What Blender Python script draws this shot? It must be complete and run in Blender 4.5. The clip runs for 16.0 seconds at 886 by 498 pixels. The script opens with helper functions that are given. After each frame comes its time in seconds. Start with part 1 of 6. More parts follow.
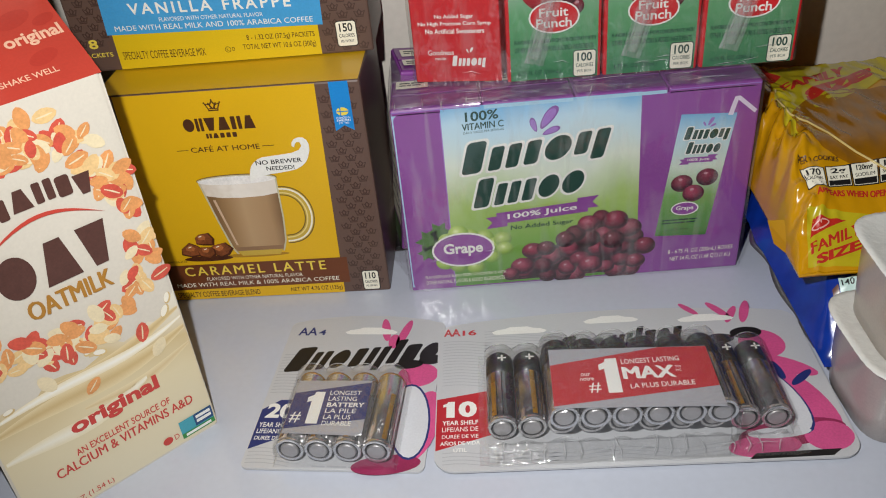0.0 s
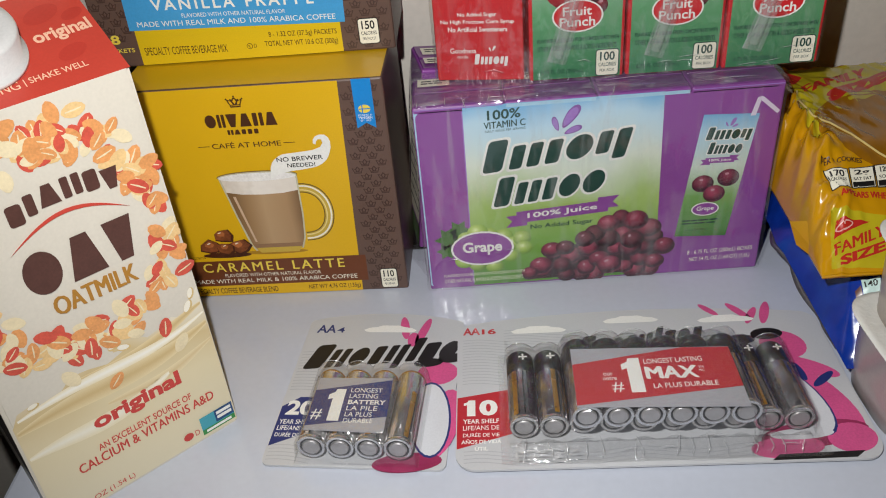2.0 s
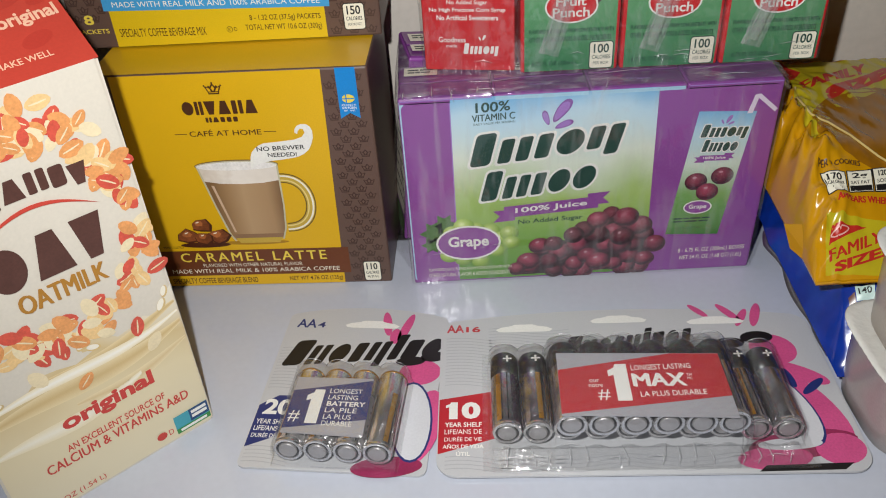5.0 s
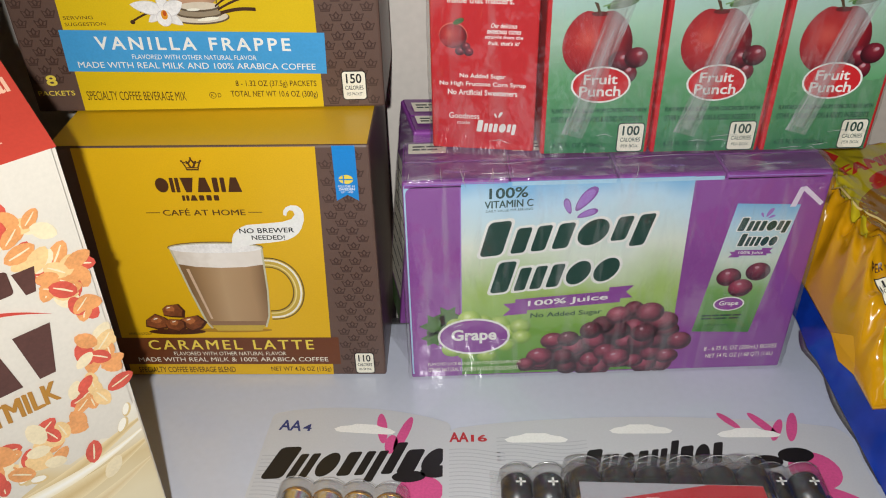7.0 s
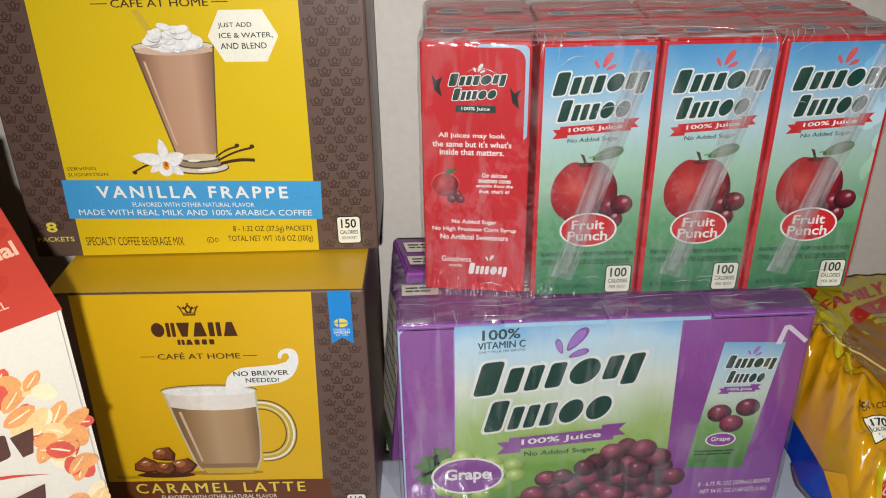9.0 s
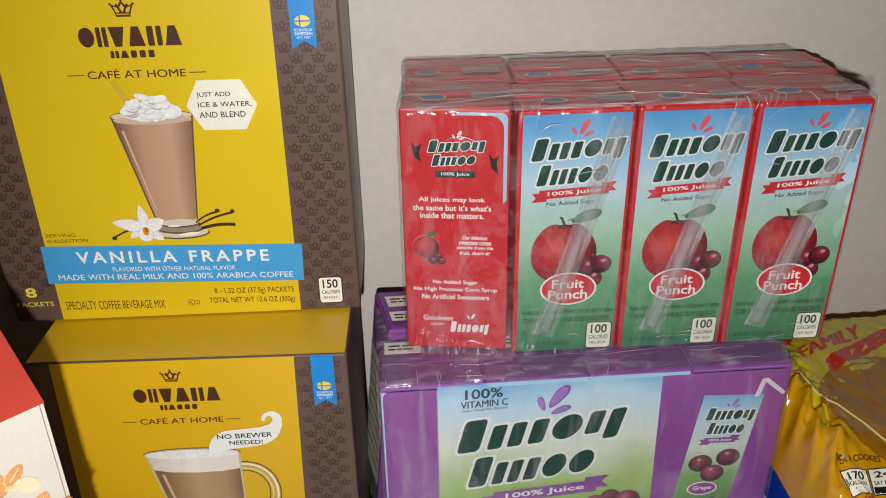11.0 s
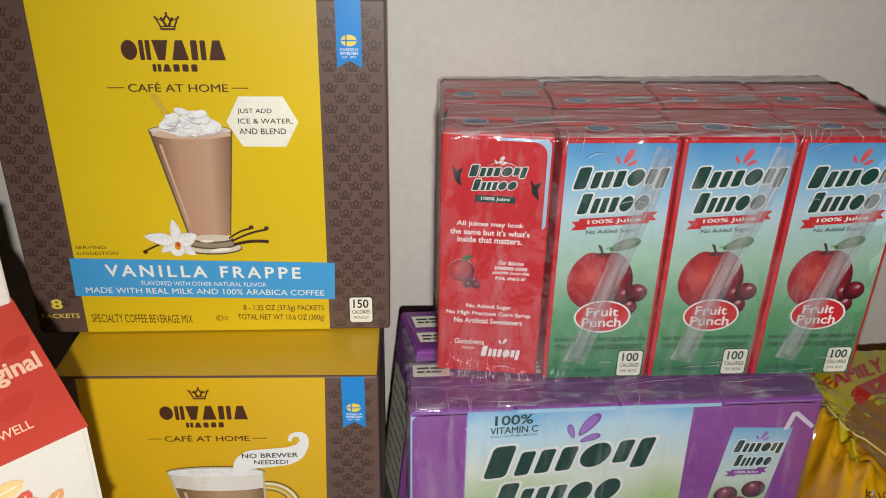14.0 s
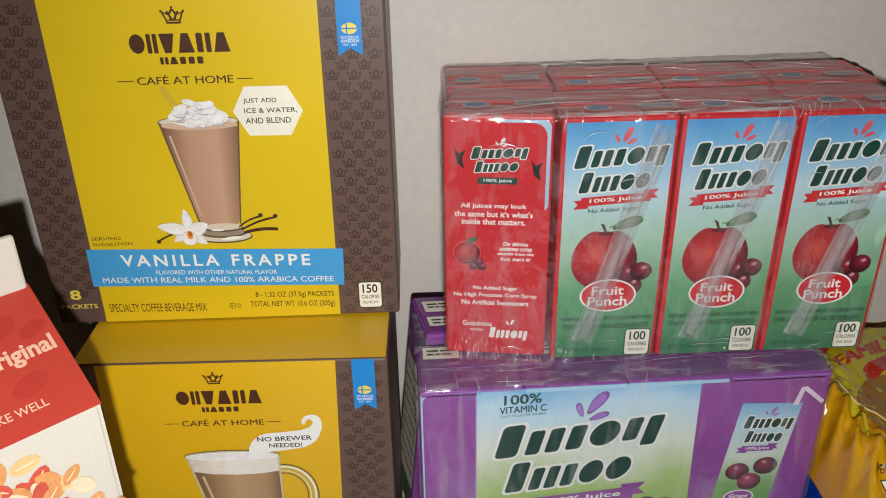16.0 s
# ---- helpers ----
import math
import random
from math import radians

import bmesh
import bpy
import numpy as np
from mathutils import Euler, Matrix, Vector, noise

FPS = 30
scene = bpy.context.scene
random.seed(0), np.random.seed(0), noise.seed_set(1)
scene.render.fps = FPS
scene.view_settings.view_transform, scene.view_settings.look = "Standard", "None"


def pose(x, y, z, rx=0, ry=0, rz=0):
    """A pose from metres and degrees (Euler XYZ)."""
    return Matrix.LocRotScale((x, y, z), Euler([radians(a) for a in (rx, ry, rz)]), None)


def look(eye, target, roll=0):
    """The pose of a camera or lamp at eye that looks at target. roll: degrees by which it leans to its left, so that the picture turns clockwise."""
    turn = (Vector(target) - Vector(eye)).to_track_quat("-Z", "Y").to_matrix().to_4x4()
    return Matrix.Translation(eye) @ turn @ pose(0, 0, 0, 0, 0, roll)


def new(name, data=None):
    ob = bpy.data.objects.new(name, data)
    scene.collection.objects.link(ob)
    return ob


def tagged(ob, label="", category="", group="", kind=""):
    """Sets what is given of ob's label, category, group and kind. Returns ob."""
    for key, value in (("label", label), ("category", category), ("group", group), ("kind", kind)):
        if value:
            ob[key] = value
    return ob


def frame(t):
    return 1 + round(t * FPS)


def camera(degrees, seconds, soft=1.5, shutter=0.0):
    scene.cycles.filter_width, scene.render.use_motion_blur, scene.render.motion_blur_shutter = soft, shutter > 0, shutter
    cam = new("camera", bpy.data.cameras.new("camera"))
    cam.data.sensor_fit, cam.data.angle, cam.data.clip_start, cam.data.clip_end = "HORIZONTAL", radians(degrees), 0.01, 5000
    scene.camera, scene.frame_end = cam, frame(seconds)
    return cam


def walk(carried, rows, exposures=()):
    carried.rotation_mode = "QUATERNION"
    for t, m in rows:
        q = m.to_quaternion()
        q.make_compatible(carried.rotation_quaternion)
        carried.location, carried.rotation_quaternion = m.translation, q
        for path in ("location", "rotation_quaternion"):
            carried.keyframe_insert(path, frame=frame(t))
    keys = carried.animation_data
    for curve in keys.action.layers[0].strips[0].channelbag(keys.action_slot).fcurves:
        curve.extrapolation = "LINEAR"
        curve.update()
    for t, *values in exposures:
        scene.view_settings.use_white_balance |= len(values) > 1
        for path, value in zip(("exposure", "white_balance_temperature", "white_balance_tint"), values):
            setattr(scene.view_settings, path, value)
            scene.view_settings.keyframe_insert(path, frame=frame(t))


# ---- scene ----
cam = camera(56.5, 16.0, soft=1.05)
PATH = [
    (0, (-0.0161, 0.0145, 0.3086), (-0.0477, 0.8372, -0.2589), -5.82),
    (0.5, (-0.0248, 0.0091, 0.3118), (-0.0606, 0.8321, -0.2550), -5.85),
    (1, (-0.0257, 0.0119, 0.3100), (-0.0639, 0.8352, -0.2563), -5.73),
    (1.5, (-0.0289, 0.0138, 0.3044), (-0.0654, 0.8374, -0.2617), -5.54),
    (2, (-0.0261, 0.0143, 0.3082), (-0.0606, 0.8374, -0.2586), -5.45),
    (2.5, (-0.0218, 0.0111, 0.3036), (-0.0572, 0.8344, -0.2627), -5.36),
    (3, (-0.0207, 0.0156, 0.3037), (-0.0513, 0.8360, -0.2672), -5.26),
    (3.5, (-0.0190, 0.0163, 0.3061), (-0.0500, 0.8369, -0.2646), -4.88),
    (3.7, (-0.0229, 0.0130, 0.3082), (-0.0515, 0.8332, -0.2631), -4.27),
    (5.8, (-0.0239, 0.0440, 0.3120), (-0.0398, 0.8376, -0.2963), -3.88),
    (6, (-0.0258, 0.0444, 0.3106), (-0.0314, 0.8510, -0.2805), -3.44),
    (6.5, (-0.0280, 0.0650, 0.3114), (-0.0275, 0.8738, -0.2768), -2.44),
    (7, (-0.0394, 0.0946, 0.3116), (-0.0273, 0.9131, -0.2628), -1.26),
    (7.5, (-0.0399, 0.1102, 0.3157), (-0.0194, 0.9480, -0.2298), -1.95),
    (8, (-0.0417, 0.1074, 0.3191), (-0.0131, 0.9552, -0.2104), -2.20),
    (8.5, (-0.0440, 0.1009, 0.3275), (-0.0143, 0.9750, -0.1573), -1.79),
    (8.7, (-0.0450, 0.0973, 0.3280), (-0.0124, 0.9813, -0.1385), -1.26),
    (10.8, (-0.0454, 0.1102, 0.3556), (0.0205, 0.9923, -0.1108), -0.99),
    (11, (-0.0443, 0.1086, 0.3552), (0.0194, 0.9922, -0.1087), -1.03),
    (11.5, (-0.0591, 0.1134, 0.3678), (0.0005, 1.0112, -0.0686), -0.79),
    (12, (-0.0702, 0.1165, 0.3598), (0.0018, 1.0065, -0.0905), 0.97),
    (12.5, (-0.0715, 0.1177, 0.3585), (0.0029, 1.0085, -0.0898), 1.40),
    (13, (-0.0716, 0.1184, 0.3585), (0.0067, 1.0078, -0.0919), 1.45),
    (13.5, (-0.0686, 0.1181, 0.3598), (0.0116, 1.0035, -0.0980), 1.46),
    (14, (-0.0660, 0.1173, 0.3612), (0.0136, 1.0024, -0.0974), 1.22),
    (14.5, (-0.0646, 0.1174, 0.3597), (0.0150, 0.9999, -0.1036), 1.08),
    (15, (-0.0632, 0.1165, 0.3573), (-0.0021, 0.9994, -0.1083), 0.37),
    (15.5, (-0.0575, 0.1115, 0.3580), (-0.0030, 0.9965, -0.1044), -0.73),
    (16, (-0.0574, 0.1073, 0.3566), (-0.0088, 0.9952, -0.1009), -1.05),]
walk(cam, [(t, look(eye, target, roll)) for t, eye, target, roll in PATH],
     [(0, -0.01), (3.5, 0.02), (6, 0.09), (7.0, 0.15), (8.5, 0.2), (11.0, 0.08), (16.0, 0.05)])

# ---- light: the small white torch beside the lens, and a dim room ----
world = bpy.data.worlds.new("room_air")
world.use_nodes = True
world.node_tree.nodes["Background"].inputs[0].default_value = (0.75, 0.82, 1.0, 1)
world.node_tree.nodes["Background"].inputs[1].default_value = 0.05
scene.world = world
torch = new("torch_light", bpy.data.lights.new("torch_light", "SPOT"))
torch.data.energy, torch.data.color = 7.1, (0.97, 0.98, 0.97)
torch.data.spot_size, torch.data.spot_blend, torch.data.shadow_soft_size = radians(132), 1.0, 0.004
torch.matrix_world = look((-0.056, 0.062, 0.338), (0.02, 0.44, 0.10))
scene.view_settings.exposure = 0.0


# ---- materials ----
def S(r, g, b):
    """Linear colour from 0..255 values."""
    f = lambda c: c / 12.92 if c <= 0.04045 else ((c + 0.055) / 1.055) ** 2.4
    return (f(r / 255), f(g / 255), f(b / 255))


MATS = {}


def mat(name, color, rough=0.45, metal=0.0, var=0.08, scale=45.0, bump=0.0, bscale=900.0, coat=0.0, alpha=None):
    """A painted, printed or bare surface with two scales of unevenness."""
    if name in MATS:
        return MATS[name]
    m = bpy.data.materials.new(name)
    m.use_nodes = True
    n, l = m.node_tree.nodes, m.node_tree.links
    p = n["Principled BSDF"]
    tc = n.new("ShaderNodeTexCoord")
    big, fine, add = n.new("ShaderNodeTexNoise"), n.new("ShaderNodeTexNoise"), n.new("ShaderNodeMath")
    big.inputs["Scale"].default_value, big.inputs["Detail"].default_value = scale, 4
    fine.inputs["Scale"].default_value, fine.inputs["Detail"].default_value = bscale, 3
    l.new(tc.outputs["Object"], big.inputs["Vector"])
    l.new(tc.outputs["Object"], fine.inputs["Vector"])
    add.operation = "ADD"
    l.new(big.outputs["Fac"], add.inputs[0])
    l.new(fine.outputs["Fac"], add.inputs[1])
    mr = n.new("ShaderNodeMapRange")
    mr.inputs["From Min"].default_value, mr.inputs["From Max"].default_value = 0.6, 1.4
    mr.inputs["To Min"].default_value, mr.inputs["To Max"].default_value = 1 - var, 1 + var
    l.new(add.outputs[0], mr.inputs["Value"])
    hsv = n.new("ShaderNodeHueSaturation")
    hsv.inputs["Color"].default_value = (*color, 1)
    l.new(mr.outputs[0], hsv.inputs["Value"])
    l.new(hsv.outputs[0], p.inputs["Base Color"])
    rr = n.new("ShaderNodeMapRange")
    rr.inputs["To Min"].default_value, rr.inputs["To Max"].default_value = rough * 0.85, min(1, rough * 1.15)
    l.new(big.outputs["Fac"], rr.inputs["Value"])
    l.new(rr.outputs[0], p.inputs["Roughness"])
    p.inputs["Metallic"].default_value = metal
    p.inputs["Coat Weight"].default_value = coat
    p.inputs["Coat Roughness"].default_value = 0.12
    if bump:
        b = n.new("ShaderNodeBump")
        b.inputs["Strength"].default_value, b.inputs["Distance"].default_value = bump, 0.001
        l.new(add.outputs[0], b.inputs["Height"])
        l.new(b.outputs[0], p.inputs["Normal"])
    MATS[name] = m
    return m


def grad(name, stops, axis, a, b, rough=0.4, cloud=0.25, cscale=25.0):
    """A print that runs through colours along one axis of the piece, from a to b metres, softly clouded."""
    if name in MATS:
        return MATS[name]
    m = mat(name, (0.5, 0.5, 0.5), rough)
    n, l = m.node_tree.nodes, m.node_tree.links
    p = n["Principled BSDF"]
    tc = n.new("ShaderNodeTexCoord")
    sep, noi, mr, add, ramp = (n.new("ShaderNode" + k) for k in ("SeparateXYZ", "TexNoise", "MapRange", "Math", "ValToRGB"))
    noi.inputs["Scale"].default_value, noi.inputs["Detail"].default_value = cscale, 2
    l.new(tc.outputs["Object"], sep.inputs[0])
    l.new(tc.outputs["Object"], noi.inputs["Vector"])
    l.new(sep.outputs[axis], mr.inputs["Value"])
    mr.inputs["From Min"].default_value, mr.inputs["From Max"].default_value = a, b
    mul = n.new("ShaderNodeMath")
    mul.operation = "MULTIPLY_ADD"
    mul.inputs[1].default_value, mul.inputs[2].default_value = cloud, -cloud / 2
    l.new(noi.outputs["Fac"], mul.inputs[0])
    add.operation = "ADD"
    l.new(mr.outputs[0], add.inputs[0])
    l.new(mul.outputs[0], add.inputs[1])
    l.new(add.outputs[0], ramp.inputs[0])
    el = ramp.color_ramp.elements
    while len(el) < len(stops):
        el.new(0.5)
    for e, (pos, c) in zip(el, stops):
        e.position, e.color = pos, (*c, 1)
    l.new(ramp.outputs[0], p.inputs["Base Color"])
    return m


def ball(name, stops, rough=0.4, cx=0.4, cy=0.64, vary=0.25, cloud=0.12, cscale=160.0):
    """A printed round fruit: light where it bulges, dark towards its rim, each one a little different."""
    if name in MATS:
        return MATS[name]
    m = mat(name, (0.5, 0.5, 0.5), rough)
    n, l = m.node_tree.nodes, m.node_tree.links
    tc, sep, noi, ramp, info, mr, hsv = (n.new("ShaderNode" + k) for k in ("TexCoord", "SeparateXYZ", "TexNoise", "ValToRGB", "ObjectInfo", "MapRange", "HueSaturation"))
    l.new(tc.outputs["Generated"], sep.inputs[0])
    sq = []
    for axis, c in ((0, cx), (1, cy)):
        a, b = n.new("ShaderNodeMath"), n.new("ShaderNodeMath")
        a.operation, b.operation = "SUBTRACT", "MULTIPLY"
        a.inputs[1].default_value = c
        l.new(sep.outputs[axis], a.inputs[0])
        l.new(a.outputs[0], b.inputs[0])
        l.new(a.outputs[0], b.inputs[1])
        sq.append(b)
    add, root, mix = (n.new("ShaderNodeMath") for _ in range(3))
    add.operation, root.operation, mix.operation = "ADD", "SQRT", "MULTIPLY_ADD"
    l.new(sq[0].outputs[0], add.inputs[0])
    l.new(sq[1].outputs[0], add.inputs[1])
    l.new(add.outputs[0], root.inputs[0])
    noi.inputs["Scale"].default_value, noi.inputs["Detail"].default_value = cscale, 3
    l.new(tc.outputs["Object"], noi.inputs["Vector"])
    l.new(noi.outputs["Fac"], mix.inputs[0])
    mix.inputs[1].default_value = cloud
    l.new(root.outputs[0], mix.inputs[2])
    l.new(mix.outputs[0], ramp.inputs[0])
    el = ramp.color_ramp.elements
    while len(el) < len(stops):
        el.new(0.5)
    for e, (pos, c) in zip(el, stops):
        e.position, e.color = pos, (*c, 1)
    l.new(info.outputs["Random"], mr.inputs["Value"])
    mr.inputs["To Min"].default_value, mr.inputs["To Max"].default_value = 1 - vary, 1 + vary
    l.new(ramp.outputs[0], hsv.inputs["Color"])
    l.new(mr.outputs[0], hsv.inputs["Value"])
    l.new(hsv.outputs[0], n["Principled BSDF"].inputs["Base Color"])
    return m


def film(name, haze=0.03, rough=0.1, tint=(0.97, 0.97, 0.97), bscale=120.0, bump=0.5, stretch=(1, 1, 1), gain=0.35, base=0.04, dist=0.002, streak=0.0, fine=(1, 1, 1)):
    """Thin clear plastic: lets light through, shines by its angle, faintly milky, creased."""
    if name in MATS:
        return MATS[name]
    m = bpy.data.materials.new(name)
    m.use_nodes = True
    n, l = m.node_tree.nodes, m.node_tree.links
    n.remove(n["Principled BSDF"])
    out = n["Material Output"]
    tr, gl, df, fr, mix, mix2, bp, noi, tc, mp, mu = (n.new("ShaderNode" + k) for k in (
        "BsdfTransparent", "BsdfGlossy", "BsdfDiffuse", "LayerWeight", "MixShader", "MixShader", "Bump", "TexNoise", "TexCoord", "Mapping", "Math"))
    tr.inputs[0].default_value = (*tint, 1)
    gl.inputs["Roughness"].default_value = rough
    df.inputs[0].default_value = (0.8, 0.8, 0.8, 1)
    noi.inputs["Scale"].default_value, noi.inputs["Detail"].default_value = bscale, 3
    mp.inputs["Scale"].default_value = stretch
    l.new(tc.outputs["Object"], mp.inputs[0])
    l.new(mp.outputs[0], noi.inputs["Vector"])
    l.new(noi.outputs["Fac"], bp.inputs["Height"])
    bp.inputs["Strength"].default_value, bp.inputs["Distance"].default_value = bump, dist
    for s in (gl, df, fr):
        l.new(bp.outputs[0], s.inputs["Normal"])
    pw = n.new("ShaderNodeMath")
    pw.operation = "POWER"
    pw.inputs[1].default_value = 3.5
    l.new(fr.outputs["Facing"], pw.inputs[0])
    mu.operation = "MULTIPLY_ADD"
    mu.inputs[1].default_value, mu.inputs[2].default_value = gain, base
    l.new(pw.outputs[0], mu.inputs[0])
    mix2.inputs[0].default_value = haze
    if streak:
        # fine milky lines mixed into the colour for the shine of stretched folds
        mp2, n2, lift = n.new("ShaderNodeMapping"), n.new("ShaderNodeTexNoise"), n.new("ShaderNodeMapRange")
        mp2.inputs["Scale"].default_value, mp2.inputs["Rotation"].default_value = fine, (0, 0.35, 0.3)
        n2.inputs["Scale"].default_value, n2.inputs["Detail"].default_value, n2.inputs["Distortion"].default_value = 60, 4, 0.6
        l.new(tc.outputs["Object"], mp2.inputs[0])
        l.new(mp2.outputs[0], n2.inputs["Vector"])
        l.new(n2.outputs["Fac"], lift.inputs["Value"])
        lift.inputs["From Min"].default_value, lift.inputs["From Max"].default_value = 0.5, 0.74
        lift.inputs["To Min"].default_value, lift.inputs["To Max"].default_value = haze, haze + streak
        l.new(lift.outputs[0], mix2.inputs[0])
    l.new(tr.outputs[0], mix2.inputs[1])
    l.new(df.outputs[0], mix2.inputs[2])
    l.new(mu.outputs[0], mix.inputs[0])
    l.new(mix2.outputs[0], mix.inputs[1])
    l.new(gl.outputs[0], mix.inputs[2])
    l.new(mix.outputs[0], out.inputs[0])
    MATS[name] = m
    return m


WHITE = mat("white_print", S(238, 236, 230), 0.4)
YELLOW = mat("yellow_board", S(222, 187, 26), 0.33, var=0.07, scale=14, bump=0.04, bscale=1500)
BROWN = mat("brown_board", S(99, 76, 66), 0.38, var=0.08, scale=30, bump=0.05, bscale=1500)
BROWN2 = mat("dark_brown_crown_print", S(72, 51, 44), 0.38)
INK = mat("dark_brown_ink", S(74, 42, 22), 0.4)
SKYBLUE = mat("light_blue_print", S(70, 158, 214), 0.35)
RIBBON = mat("blue_ribbon_print", S(26, 132, 205), 0.35)
GOLD = mat("pale_yellow_print", S(235, 208, 80), 0.4)
BANDBROWN = mat("chestnut_print", S(108, 58, 30), 0.38)
CREAM = mat("cream_print", S(240, 234, 214), 0.4)
BLACK = mat("black_ink", S(26, 24, 24), 0.4)
PURPLE = mat("purple_print", S(142, 72, 154), 0.35, var=0.1, scale=20)
LILAC = mat("lilac_print", S(160, 120, 196), 0.38)
GREEN = mat("dark_green_print", S(22, 66, 56), 0.38)
RED = mat("red_print", S(206, 38, 44), 0.35, var=0.08, scale=20)
PINKRED = mat("pale_red_print", S(226, 90, 100), 0.38)
LEAF = mat("leaf_print", S(72, 112, 50), 0.4, var=0.3, scale=120)
SILVER = mat("bare_steel", S(214, 212, 212), 0.22, metal=0.92, var=0.08)
CARDGREY = mat("grey_card", S(196, 196, 198), 0.35, var=0.04, scale=20)
CARDLINE = mat("grey_card_lines", S(178, 178, 182), 0.4)
NAVY = mat("navy_print", S(40, 52, 112), 0.35)
CRIMSON = mat("crimson_print", S(184, 36, 46), 0.34)
PINK = mat("pink_print", S(212, 84, 138), 0.4, var=0.16, scale=60)


# ---- makers ----
def mesh_ob(name, verts, faces, material, parent=None, label="", m=None, smooth=False):
    me = bpy.data.meshes.new(name)
    me.from_pydata([tuple(v) for v in verts], [], faces)
    me.materials.append(material)
    if smooth:
        me.polygons.foreach_set("use_smooth", [True] * len(me.polygons))
    me.update()
    ob = new(name, me)
    if parent:
        ob.parent = parent
    if m is not None:
        ob.matrix_basis = m
    if label:
        tagged(ob, label)
    return ob


def part(name, bm, material, parent, label="", m=None, smooth=False):
    me = bpy.data.meshes.new(name)
    bm.to_mesh(me)
    bm.free()
    me.materials.append(material)
    if smooth:
        me.polygons.foreach_set("use_smooth", [True] * len(me.polygons))
    ob = new(name, me)
    if parent:
        ob.parent = parent
    if m is not None:
        ob.matrix_basis = m
    if label:
        tagged(ob, label)
    return ob


def thing(name, label, category, m=None, group="", kind=""):
    ob = new(name)
    if m is not None:
        ob.matrix_basis = m
    return tagged(ob, label, category, group, kind)


def box_bm(x0, y0, z0, x1, y1, z1, bev=0.0, seg=2):
    bm = bmesh.new()
    bmesh.ops.create_cube(bm, size=1, matrix=Matrix.LocRotScale(((x0 + x1) / 2, (y0 + y1) / 2, (z0 + z1) / 2), None, (x1 - x0, y1 - y0, z1 - z0)))
    if bev:
        bmesh.ops.bevel(bm, geom=bm.edges[:], offset=bev, segments=seg, affect="EDGES", profile=0.5)
    return bm


def lathe(profile, seg=32, power=2.0, axis_m=None):
    """Rings of (radius, height), round (power 2) or squarish."""
    vs, fs = [], []
    for r, h in profile:
        for i in range(seg):
            a = 2 * math.pi * i / seg
            c, s = math.cos(a), math.sin(a)
            k = (abs(c) ** power + abs(s) ** power) ** (-1 / power)
            v = Vector((r * k * c, r * k * s, h))
            vs.append(axis_m @ v if axis_m else v)
    n = len(profile)
    for j in range(n - 1):
        for i in range(seg):
            k = (i + 1) % seg
            fs.append((j * seg + i, j * seg + k, (j + 1) * seg + k, (j + 1) * seg + i))
    fs.append(tuple(reversed(range(seg))))
    fs.append(tuple(range((n - 1) * seg, n * seg)))
    return vs, fs


TEXTS = {}


def text_mesh(body, bold=0.0, shear=0.0, space=1.0):
    if "M" in body:
        bold = 0.0
    key = (body, bold, shear, space)
    if key not in TEXTS:
        cu = bpy.data.curves.new("letters", "FONT")
        cu.body, cu.resolution_u, cu.offset, cu.shear, cu.space_character, cu.fill_mode = body, 3, bold, shear, space, "FRONT"
        ob = bpy.data.objects.new("letters", cu)
        scene.collection.objects.link(ob)
        dg = bpy.context.evaluated_depsgraph_get()
        me = bpy.data.meshes.new_from_object(ob.evaluated_get(dg))
        vs = [v.co.copy() for v in me.vertices]
        fs = [tuple(p.vertices) for p in me.polygons]
        bpy.data.objects.remove(ob)
        bpy.data.curves.remove(cu)
        bpy.data.meshes.remove(me)
        xs, ys = [v.x for v in vs], [v.y for v in vs]
        x0, x1, y0, y1 = min(xs), max(xs), min(ys), max(ys)
        TEXTS[key] = ([((v.x - x0) / (x1 - x0), (v.y - y0) / (y1 - y0)) for v in vs], fs)
    return TEXTS[key]


